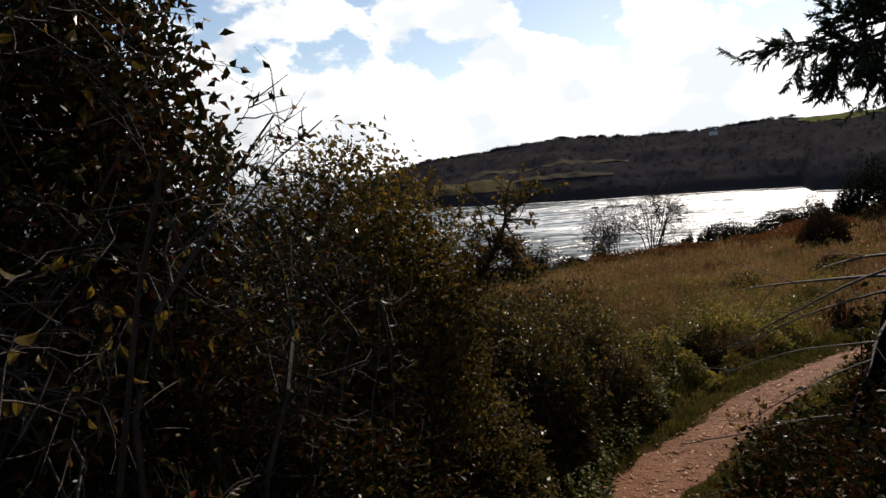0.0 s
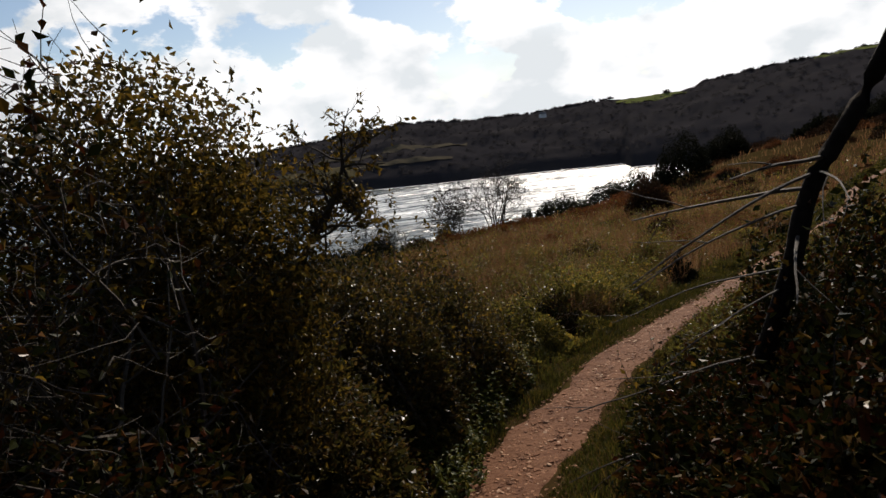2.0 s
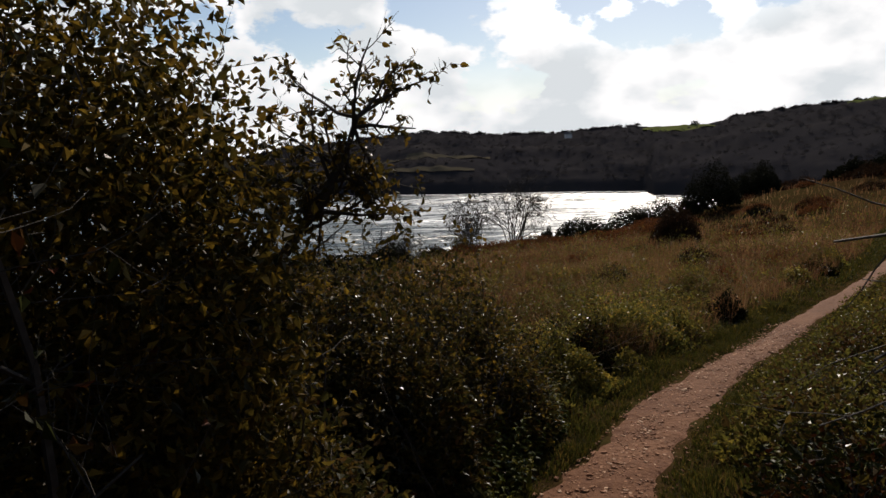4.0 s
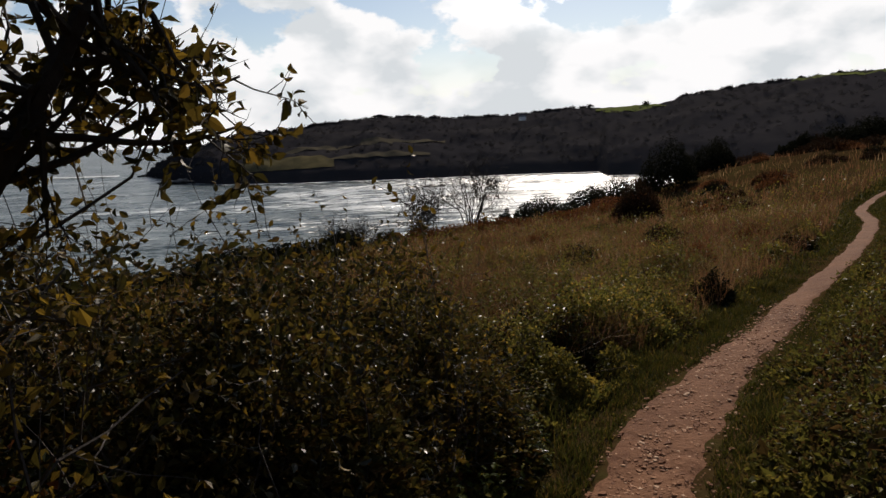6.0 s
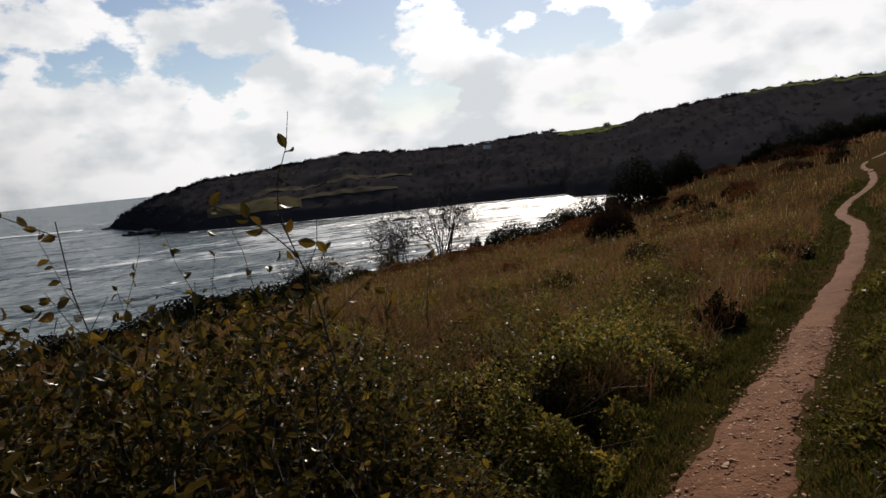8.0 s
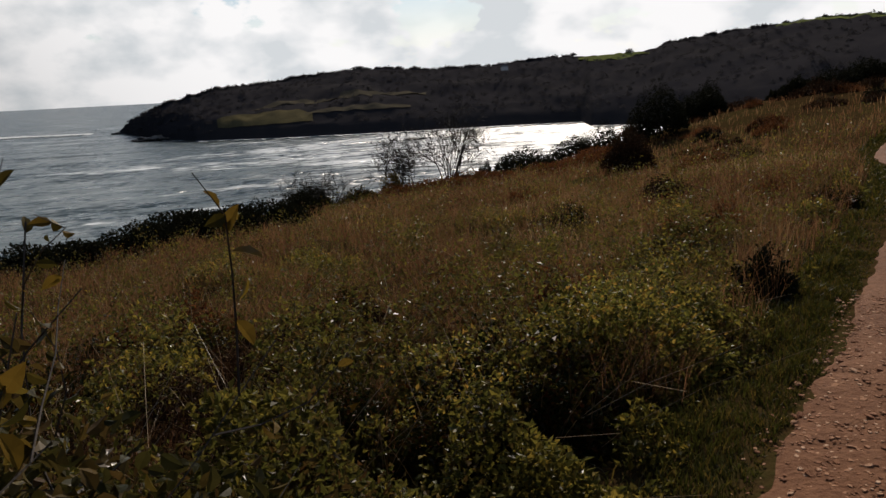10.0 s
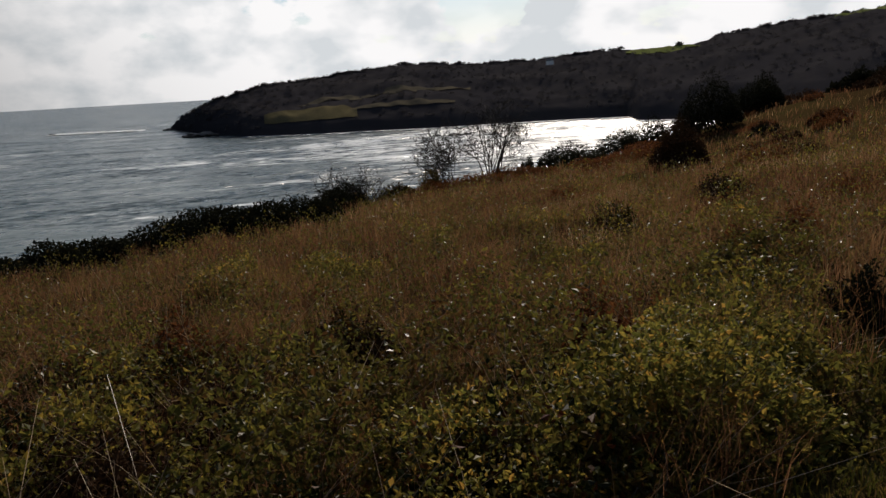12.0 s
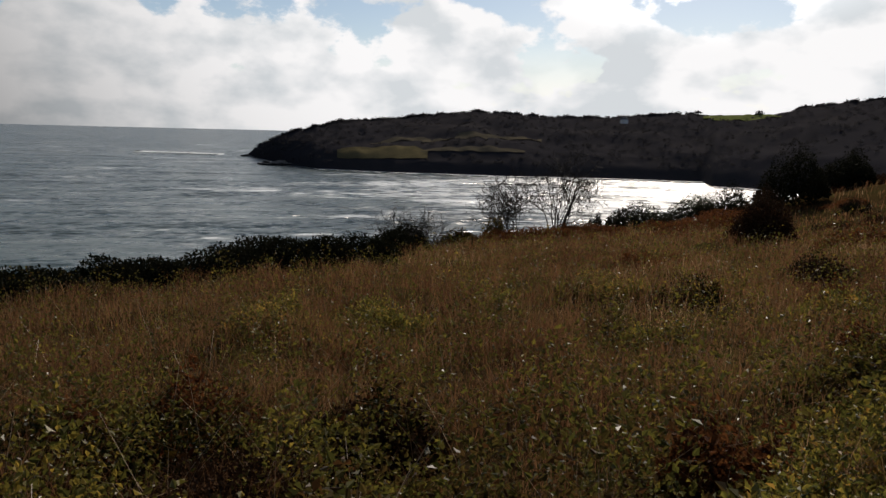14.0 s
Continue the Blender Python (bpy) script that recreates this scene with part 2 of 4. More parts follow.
# the bay whitens: surf, plus sun glitter painted in as foam colour
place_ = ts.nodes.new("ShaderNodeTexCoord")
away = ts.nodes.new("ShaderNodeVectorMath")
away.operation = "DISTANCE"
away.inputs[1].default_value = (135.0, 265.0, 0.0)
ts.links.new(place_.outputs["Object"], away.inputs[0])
glitter_surf = ts.nodes.new("ShaderNodeMapRange")
glitter_surf.inputs["From Min"].default_value, glitter_surf.inputs["From Max"].default_value = 30.0, 190.0
glitter_surf.inputs["To Min"].default_value, glitter_surf.inputs["To Max"].default_value = 0.26, 0.0
ts.links.new(away.outputs["Value"], glitter_surf.inputs["Value"])
foam_glitter = ts.nodes.new("ShaderNodeMath")
foam_glitter.operation = "ADD"
ts.links.new(both_.outputs[0], foam_glitter.inputs[0])
ts.links.new(glitter_surf.outputs[0], foam_glitter.inputs[1])
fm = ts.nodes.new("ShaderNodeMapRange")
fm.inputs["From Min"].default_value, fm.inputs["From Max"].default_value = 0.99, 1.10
ts.links.new(foam_glitter.outputs[0], fm.inputs["Value"])
deep = noise_tex(ts, 0.004, 3.0)
dr_ = ramp(ts, [(0.35, (0.020, 0.042, 0.043)), (0.65, (0.044, 0.058, 0.052))])
ts.links.new(deep.outputs["Fac"], dr_.inputs["Fac"])
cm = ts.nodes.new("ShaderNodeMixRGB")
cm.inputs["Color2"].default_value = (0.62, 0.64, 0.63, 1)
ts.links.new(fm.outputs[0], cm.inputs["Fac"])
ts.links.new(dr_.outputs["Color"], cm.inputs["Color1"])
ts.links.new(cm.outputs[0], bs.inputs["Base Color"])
wr = ts.nodes.new("ShaderNodeMapRange")
wr.inputs["From Min"].default_value, wr.inputs["From Max"].default_value = 0.35, 0.65
wr.inputs["To Min"].default_value, wr.inputs["To Max"].default_value = 0.20, 0.42
ts.links.new(foam.outputs["Fac"], wr.inputs["Value"])
ts.links.new(wr.outputs[0], bs.inputs["Roughness"])
bs.inputs["IOR"].default_value = 1.33
bs.inputs["Specular IOR Level"].default_value = 0.34
face = ts.nodes.new("ShaderNodeNewGeometry")
steep = face.outputs["Normal"]
for wave, lean_ in ((noise_tex(ts, 0.45, 8.0, "Object", 0.6, (0.7, 1.5, 1.0)), 2.2), (noise_tex(ts, 0.05, 5.0, "Object", 0.6, (0.6, 1.7, 1.0)), 1.5)):
    mid_ = ts.nodes.new("ShaderNodeVectorMath")
    mid_.operation = "SUBTRACT"
    mid_.inputs[1].default_value = (0.5, 0.5, 0.5)
    ts.links.new(wave.outputs["Color"], mid_.inputs[0])
    tilt = ts.nodes.new("ShaderNodeVectorMath")
    tilt.operation = "MULTIPLY_ADD"
    tilt.inputs[1].default_value = (lean_, lean_, 0.0)
    ts.links.new(mid_.outputs[0], tilt.inputs[0])
    ts.links.new(steep, tilt.inputs[2])
    steep = tilt.outputs[0]
even_ = ts.nodes.new("ShaderNodeVectorMath")
even_.operation = "NORMALIZE"
ts.links.new(steep, even_.inputs[0])
ts.links.new(even_.outputs[0], bs.inputs["Normal"])
M_foam, _t, _b, _o = base_mat("white surf")
_b.inputs["Base Color"].default_value, _b.inputs["Roughness"].default_value = (0.78, 0.8, 0.8, 1), 0.7

# ---- the lie of the land ----
LINE = np.array([(-2.2, -9), (-0.6, -4), (0.25, -1), (0.8, 1.6), (1.15, 3.6), (2.0, 5.9), (2.7, 6.85), (3.45, 7.65), (4.2, 8.45), (5.2, 9.3), (6.2, 10.0), (8.3, 11.6), (12.2, 14.5), (16.8, 18.3), (20.5, 22.0), (24.5, 25.2), (27.5, 26.9), (30.4, 28.9), (34.0, 32.0), (37.4, 35.2), (44, 38), (60, 45)], float)
EDGE_X = [-45, -12, -4, -1.5, 3, 6.5, 12, 17.5, 23.5, 33, 43.5, 70, 140]
EDGE_Y = [2, 17, 25, 28.5, 31.5, 39, 46, 51.5, 55, 59, 63, 70, 72]


def smooth_line(points, steps=8):
    out = []
    p = [2 * points[0] - points[1], *points, 2 * points[-1] - points[-2]]
    for i in range(1, len(p) - 2):
        a, b, c, d = p[i - 1:i + 3]
        for u in np.arange(steps) / steps:
            out.append(0.5 * (2 * b + (c - a) * u + (2 * a - 5 * b + 4 * c - d) * u * u + (3 * b - a - 3 * c + d) * u ** 3))
    out.append(points[-1])
    return np.array(out)


WAY = smooth_line(LINE, 3)


def beside(x, y):
    """Distance from the path's middle line, plus on its right side."""
    x, y = np.atleast_1d(x).astype(float), np.atleast_1d(y).astype(float)
    best, side = np.full(x.shape, 1e9), np.ones(x.shape)
    for (ax, ay), (bx, by) in zip(WAY[:-1], WAY[1:]):
        dx, dy = bx - ax, by - ay
        u = np.clip(((x - ax) * dx + (y - ay) * dy) / (dx * dx + dy * dy), 0, 1)
        px, py = x - ax - u * dx, y - ay - u * dy
        d = np.hypot(px, py)
        near = d < best
        best = np.where(near, d, best)
        side = np.where(near, np.sign(px * dy - py * dx), side)
    return best * np.where(side == 0, 1, side)


def lumps(x, y, size, seed):
    """Soft random waves of about the given size, from -1 to 1."""
    rng, total = np.random.default_rng(seed), 0
    for k in range(7):
        a, p, s = rng.uniform(0, 6.28), rng.uniform(0, 6.28), 6.28 / size * rng.uniform(0.6, 1.7)
        total = total + np.sin((np.cos(a) * x + np.sin(a) * y) * s + p + 1.3 * np.sin((np.sin(a) * x - np.cos(a) * y) * s * 0.6 + p))
    return total / 3.5


def lie(x, y, s=None):
    """Height of the ground."""
    x, y = np.atleast_1d(x).astype(float), np.atleast_1d(y).astype(float)
    s = beside(x, y) if s is None else s
    z = -0.87 + 0.0523 * (x - 4.35) - 0.129 * (y - 9.05) + 0.09 * np.maximum(0, x - 24) + 0.4 * np.clip((6.5 - y) / 5, 0, 2.5)
    z = z + 0.12 * np.clip(s - 0.5, 0, 5) - 0.05 * np.clip(-s - 2, 0, 6) * np.clip((9 - y) / 5, 0, 1)
    off = np.clip((np.abs(s) - 0.35) / 0.5, 0, 1)
    z = z + off * (0.05 + 0.04 * lumps(x, y, 1.3, 3)) + np.clip((np.abs(s) - 2) / 4, 0, 1) * 0.16 * lumps(x, y, 6, 4)
    z = z + 1.1 * np.exp(-(x - 40) ** 2 / 130 - (y - 48) ** 2 / 60)
    over = y - np.interp(x, EDGE_X, EDGE_Y)
    z = z - 0.75 * np.maximum(0, over) + 0.35 * np.clip(over, 0, 3)
    return np.maximum(z, SEA - 3 - 0 * x)


def height(x, y):
    return float(lie(x, y)[0])


# ---- mesh helpers ----
def mesh_from(name, verts, faces, material, smooth=False):
    me = bpy.data.meshes.new(name)
    me.from_pydata(verts if isinstance(verts, list) else verts.tolist(), [], faces if isinstance(faces, list) else faces.tolist())
    me.materials.append(material)
    if smooth:
        me.polygons.foreach_set("use_smooth", [True] * len(me.polygons))
    me.update()
    return me


def piece(name, me, parent=None, label=""):
    ob = new(name, me)
    ob.parent = parent
    if label:
        ob["label"] = label
    return ob


def empty(name, at):
    ob = new(name)
    ob.location = at
    ob.empty_display_size = 0.2
    return ob


def tubes(lines, sides=5):
    """Tapered tubes along lines of (points, radii)."""
    verts, faces, n0 = [], [], 0
    ring = np.arange(sides) * 2 * math.pi / sides
    for pts, rad in lines:
        pts, rad = np.asarray(pts, float), np.asarray(rad, float)
        d = np.gradient(pts, axis=0)
        d /= np.linalg.norm(d, axis=1, keepdims=True) + 1e-9
        ref = np.where(np.abs(d[:, 2:3]) > 0.9, np.array([[1.0, 0, 0]]), np.array([[0, 0, 1.0]]))
        u = np.cross(d, ref)
        u /= np.linalg.norm(u, axis=1, keepdims=True) + 1e-9
        v = np.cross(d, u)
        verts.append((pts[:, None] + rad[:, None, None] * (np.cos(ring)[None, :, None] * u[:, None] + np.sin(ring)[None, :, None] * v[:, None])).reshape(-1, 3))
        for i in range(len(pts) - 1):
            for k in range(sides):
                a, b = n0 + i * sides + k, n0 + i * sides + (k + 1) % sides
                faces.append((a, b, b + sides, a + sides))
        faces.append(tuple(n0 + (len(pts) - 1) * sides + k for k in range(sides)))
        n0 += len(pts) * sides
    return np.concatenate(verts), faces


def unit(v):
    return v / (np.linalg.norm(v, axis=-1, keepdims=True) + 1e-9)


def leaves(at, way, length, wide, rng, fold=0.25, droop=0.0, flat=False, fine=False):
    """One folded, pointed leaf at each place, along each way; fine: rounded, with a curled tip."""
    n = len(at)
    way = unit(way + np.array([0, 0, -droop]))
    side = unit(np.cross(way, np.array([[0, 0, 1.0]]) if flat else rng.normal(size=(n, 3))))
    up = np.cross(side, way)
    length, wide = np.broadcast_to(length, n)[:, None], np.broadcast_to(wide, n)[:, None]

    def spot(u, w, h):
        return at + way * length * u + side * wide * w + up * (wide * abs(w) * 2 * fold - length * h)

    if fine:
        v = np.stack([spot(0, 0, 0), spot(0.22, 0.36, 0.0), spot(0.52, 0.5, 0.03), spot(0.82, 0.28, 0.11), spot(1.0, 0, 0.20), spot(0.82, -0.28, 0.11), spot(0.52, -0.5, 0.03), spot(0.22, -0.36, 0.0), spot(0.5, 0, 0.02)], 1).reshape(-1, 3)
        i = np.arange(n)[:, None] * 9
        return v, np.concatenate([i + np.array([[8, k, (k + 1) % 8]]) for k in range(8)])
    v = np.stack([at, spot(0.45, 0.5, 0), spot(1.0, 0, 0.12), spot(0.45, -0.5, 0)], 1).reshape(-1, 3)
    i = np.arange(n)[:, None] * 4
    f = np.concatenate([i + np.array([[0, 1, 2]]), i + np.array([[0, 2, 3]])])
    return v, f


def blades(at, tall, wide, rng, lean=0.5):
    """Bent, tapering blades of grass."""
    n = len(at)
    a = rng.uniform(0, 6.283, n)
    side = np.stack([np.cos(a), np.sin(a), 0 * a], 1)
    b = rng.uniform(0, 6.283, n)
    bend = np.stack([np.cos(b), np.sin(b), 0 * b], 1) * (rng.uniform(0.1, 1, n) * lean)[:, None]
    tall, wide = np.broadcast_to(tall, n)[:, None], np.broadcast_to(wide, n)[:, None]
    up = np.array([[0, 0, 1.0]])
    mid = at + up * tall * 0.55 + bend * tall * 0.25
    v = np.stack([at - side * wide * 0.5, at + side * wide * 0.5, mid + side * wide * 0.4, mid - side * wide * 0.4, at + up * tall * 0.95 + bend * tall * 0.8], 1).reshape(-1, 3)
    i = np.arange(n) * 5
    f = [(k, k + 1, k + 2, k + 3) for k in i.tolist()] + [(k + 3, k + 2, k + 4) for k in i.tolist()]
    return v, f


def grow(start, way, length, radius, level, rng, spec, lines, tips):
    """A crooked branch with its side branches. spec: per level (side branches, length ratio, spread, crookedness, lift)."""
    count, ratio, spread, crook, lift = spec[level]
    n = max(4, min(9, int(length / 0.09)))
    pts, d = [np.array(start, float)], unit(np.array(way, float))
    for _ in range(n):
        d = unit(d + rng.normal(size=3) * crook + np.array([0, 0, lift]))
        pts.append(pts[-1] + d * length / n)
    pts = np.array(pts)
    rad = radius * np.linspace(1, 0.3 if level == 0 and len(spec) > 2 else 0.35, n + 1)
    lines.append((pts, rad))
    if level >= len(spec) - 2:
        tips.append(pts)
    if level == len(spec) - 1:
        return
    for _ in range(max(1, int(count * rng.uniform(0.75, 1.25)))):
        u = rng.uniform(0.25, 1.0)
        k = min(n - 1, int(u * n))
        w = unit(pts[k + 1] - pts[k])
        side = unit(np.cross(w, rng.normal(size=3)))
        grow(pts[k] + (pts[k + 1] - pts[k]) * (u * n - k), w * (1 - spread) + side * spread, length * ratio * rng.uniform(0.6, 1.2) * (1.25 - 0.5 * u), max(spec[-1][1] or 0.0012, rad[k] * 0.55), level + 1, rng, spec, lines, tips)


def on_tips(tips, per, rng):
    at, way = [], []
    for pts in tips:
        for _ in range(per if isinstance(per, int) else rng.poisson(per)):
            k = rng.integers(0, len(pts) - 1)
            u = rng.uniform()
            at.append(pts[k] * (1 - u) + pts[k + 1] * u)
            way.append(unit(unit(pts[k + 1] - pts[k]) * 0.5 + rng.normal(size=3) * 0.7))
    return np.array(at), np.array(way)


def free(at):
    """True for places that leave the walker's way clear."""
    d = beside(at[:, 0], at[:, 1])
    return (np.abs(d) > 0.55) | (at[:, 2] < lie(at[:, 0], at[:, 1], d) + 0.25)


def clear_of_way(items, runs, root):
    """The items whose run of points leaves the way clear."""
    if root[0] > 6 or root[1] > 12:
        return items
    starts = np.cumsum([0] + [len(r) for r in runs[:-1]])
    fine = np.logical_and.reduceat(free(np.concatenate(runs) + root), starts)
    return [i for i, ok in zip(items, fine) if ok]


def shrub(name, base, stems, spec, length, radius, leaf, seed, bark, leafmat, per, label, category, group="", fan=0.5, aim=(0, 0, 1), sides=4, foot=0.15, inner=0, crown=None, fine=False):
    """A bush or small tree: an Empty with its wood and its leaves."""
    rng = np.random.default_rng(seed)
    lines, tips = [], []
    for _ in range(stems):
        a, q = rng.uniform(0, 6.283), rng.uniform() ** 0.5
        way = np.array(aim, float) + q * fan * np.array([math.cos(a), math.sin(a), 0])
        grow((foot * q * math.cos(a), foot * q * math.sin(a), -0.05), way, length * rng.uniform(0.75, 1.15), radius * rng.uniform(0.7, 1.1), 0, rng, spec, lines, tips)
    root = np.array(base, float)
    lines = clear_of_way(lines, [l[0] for l in lines], root)
    tips = clear_of_way(tips, tips, root)
    thing = tagged(empty(name, base), label, category, group)
    piece("wood", mesh_from(name + " wood", *tubes(lines, sides), bark), thing)
    if per:
        at, way = on_tips(tips, per, rng)
        big_ = np.ones(len(at) + (inner if crown else 0))
        if inner and crown:
            big_[len(at):] = 1.2
            c, r = np.array(crown[:3]), np.array(crown[3:])
            q = unit(rng.normal(size=(inner, 3))) * (rng.uniform(0.25, 1, (inner, 1)) ** 0.5) * r + c
            q += rng.normal(size=q.shape) * 0.05
            at, way = np.concatenate([at, q]), np.concatenate([way, unit(rng.normal(size=q.shape))])
        ok = free(at + root)
        at, way = at[ok], way[ok]
        size = leaf * rng.uniform(0.6, 1.3, len(at)) * big_[ok]
        tagged(piece("leaves", mesh_from(name + " leaves", *leaves(at, way, size, size * 0.55, rng, droop=0.25, fine=fine), leafmat), thing), kind="stuff")
    return thing


def mound(name, base, size, count, leaf, seed, leafmat, label, category, group="", stems=40, bark=M_bark, gaps=0.25, stick=0.25, even=0.0, core=0.16, fine=False):
    """A thicket: arching canes, a shell of small leaves over an uneven heap, larger ones inside. size: half widths and height."""
    rng = np.random.default_rng(seed)
    sx, sy, sz = size
    a, q = rng.uniform(0, 6.283, count), rng.uniform(0, 1, count) ** 0.5
    lx, ly = q * np.cos(a), q * np.sin(a)
    ph = rng.uniform(0, 6.28, 6)
    bump_ = 0.66 + 0.24 * np.sin(lx * 4.1 + ph[0] + 1.7 * np.sin(ly * 3 + ph[1])) + 0.2 * np.sin(ly * 5.3 + ph[2] + lx * 2) + 0.16 * np.sin(lx * 11 + ly * 9 + ph[3]) + 0.09 * np.sin(lx * 23 - ly * 19 + ph[4])
    bump_ = bump_ * (1 - even) + 0.92 * even
    topz = sz * np.sqrt(np.clip(1 - q ** 2.3, 0.04, 1)) * bump_
    within = np.arange(count) < count * core
    deep_ = np.where(within, rng.uniform(0.28, 0.95, count), rng.uniform(0, 1, count) ** 2.0 * 0.75)
    at = np.stack([lx * sx, ly * sy, topz * (1 - deep_ * 0.9)], 1)
    at += np.clip(rng.normal(size=at.shape), -1.6, 1.6) * np.array([min(sx, 0.9), min(sy, 0.9), min(sz, 1.0) * 0.6]) * np.where(within, 0.02, 0.06)[:, None]
    at[:, 2] = np.maximum(at[:, 2], 0.01)
    keep = np.sin(lx * 9 + ph[4]) * np.sin(ly * 8 + ph[5]) + rng.normal(size=count) * 0.5 > -1 + gaps
    at, within, outer = at[keep], within[keep], (deep_ < 0.06)[keep]
    ground = lie(base[0] + at[:, 0], base[1] + at[:, 1]) - base[2]
    at[:, 2] += ground
    way = unit(np.stack([at[:, 0] / sx, at[:, 1] / sy, np.full(len(at), 0.5)], 1) + rng.normal(size=at.shape) * 0.8)
    thing = tagged(empty(name, base), label, category, group)
    dim = leaf * rng.uniform(0.55, 1.35, len(at)) * np.where(within, 2.6, 1.0)
    v, f = leaves(at, way, dim, dim * 0.62, rng, droop=0.2)
    if fine:
        v, f = leaves(at[~outer], way[~outer], dim[~outer], dim[~outer] * 0.62, rng, droop=0.2)
        w, g = leaves(at[outer], way[outer], dim[outer] * 1.15, dim[outer] * 0.7, rng, droop=0.2, fine=True)
        v, f = np.concatenate([v, w]), f.tolist() + (g + len(v)).tolist()
    tagged(piece("leaves", mesh_from(name + " leaves", v, f, leafmat), thing), kind="stuff")
    lines = []
    for _ in range(stems):
        k = rng.integers(0, len(at))
        end = at[k] + np.array([0, 0, rng.uniform(0, stick) * sz])
        root = np.array([end[0] * 0.7 + rng.normal() * 0.1, end[1] * 0.7 + rng.normal() * 0.1, 0])
        root[2] = height(base[0] + root[0], base[1] + root[1]) - base[2] - 0.03
        u = np.linspace(0, 1, 7)[:, None]
        pts = root * (1 - u) + end * u + np.array([0, 0, 1]) * (np.sin(u * 3.14) * 0.25 * sz) + rng.normal(size=(7, 3)) * 0.015 * sz
        lines.append((pts, np.linspace(0.0042, 0.0012, 7) * max(1, sz)))
    tagged(piece("stem", mesh_from(name + " stem", *tubes(lines, 4), bark), thing), kind="stuff")
    return thing


# ---- ground, path, sea ----
def stretch_axis(parts):
    return np.unique(np.concatenate([np.arange(a, b, s) for a, b, s in parts]).round(4))


gx = stretch_axis([(-60, -6, 3), (-6, -2, 0.5), (-2, 9, 0.14), (9, 30, 0.6), (30, 60, 1.5), (60, 141, 4)])
gy = stretch_axis([(-40, -4, 3), (-4, 1, 0.5), (1, 13, 0.14), (13, 34, 0.6), (34, 70, 1.2), (70, 181, 4)])
GX, GY = np.meshgrid(gx, gy)
GZ = lie(GX.ravel(), GY.ravel())
nx, ny = len(gx), len(gy)
idx = np.arange(nx * ny).reshape(ny, nx)
quads = np.stack([idx[:-1, :-1], idx[:-1, 1:], idx[1:, 1:], idx[1:, :-1]], -1).reshape(-1, 4)
ground = new("ground", mesh_from("ground", np.stack([GX.ravel(), GY.ravel(), GZ], 1), quads, M_soil, True))
tagged(ground, "brown hillside soil under grass sloping to the sea", "ground", kind="structure")

# the trodden path, a strip a little over the soil with ragged edges
dense = smooth_line(LINE, 40)
keep_ = dense[(dense[:, 1] > -6)]
tang = unit(np.gradient(keep_, axis=0))
norm = np.stack([tang[:, 1], -tang[:, 0]], 1)
along = np.cumsum(np.r_[0, np.linalg.norm(np.diff(keep_, axis=0), axis=1)])
near_ = np.interp(keep_[:, 1], [5, 8.5, 10.5, 13], [0, 0.1, 0.9, 1])
half_l = 0.36 - 0.16 * near_ + (0.04 - 0.02 * near_) * np.sin(along * 2.9) + (0.02 - 0.01 * near_) * np.sin(along * 13 + 1)
half_r = 0.27 - 0.11 * near_ + (0.04 - 0.02 * near_) * np.sin(along * 2.3 + 2) + (0.02 - 0.01 * near_) * np.sin(along * 11)
cols = np.linspace(-1, 1, 13)
wide_ = np.where(cols[None] < 0, half_l[:, None], half_r[:, None]) * cols[None]
px = keep_[:, 0:1] + norm[:, 0:1] * wide_
py = keep_[:, 1:2] + norm[:, 1:2] * wide_
pz = lie(px.ravel(), py.ravel()).reshape(px.shape) + 0.014 - 0.02 * (np.abs(cols[None]) ** 6) + 0.006 * lumps(px, py, 0.35, 8)
pi_ = np.arange(px.size).reshape(px.shape)
pq = np.stack([pi_[:-1, :-1], pi_[:-1, 1:], pi_[1:, 1:], pi_[1:, :-1]], -1).reshape(-1, 4)
path_ob = new("path", mesh_from("path", np.stack([px.ravel(), py.ravel(), pz.ravel()], 1), pq, M_path, True))
tagged(path_ob, "narrow red earth footpath strewn with stone chips", "path", kind="structure")

# sea
ra = np.concatenate([np.arange(0, 900, 30.0), np.geomspace(900, 4900, 20)])
an = np.radians(np.arange(0, 361, 5.0))
RA, AN = np.meshgrid(ra, an)
# its rim stands a little high, where the true horizon is
sv = np.stack([(RA * np.sin(AN)).ravel(), (RA * np.cos(AN)).ravel(), (14.0 * np.clip((RA - 1200) / 3700, 0, 1) ** 2).ravel()], 1)
si = np.arange(RA.size).reshape(RA.shape)
sq = np.stack([si[:-1, :-1], si[1:, :-1], si[1:, 1:], si[:-1, 1:]], -1).reshape(-1, 4)
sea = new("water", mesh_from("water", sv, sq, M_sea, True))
sea.location = (3.3, 9, SEA)
tagged(sea, "choppy grey green sea with foam and sun glitter", "sea", kind="structure")

# ---- the far headland round the bay ----
SHORE_A = [-7.33, -4.58, -1.89, 4.56, 13.9, 23, 29.2, 29.8, 32.7, 45, 60, 80]
SHORE_D = [597, 450, 409, 384, 375, 386, 389, 356, 351, 300, 220, 160]
RIDGE_A = [-7.33, -6.2, -3.66, -0.07, 5.9, 10.95, 16.5, 21, 27.5, 29.4, 32.7, 34.4, 35.5, 40.3, 46.4, 51.2, 65, 80]
RIDGE_E = [-2.06, -1.1, -0.15, 0.76, 1.25, 1.85, 1.55, 1.5, 1.98, 1.85, 1.93, 2.05, 2.5, 3.05, 3.5, 3.42, 3.4, 3.0]
HUB = np.array([3.3, 9.0, 0.7])


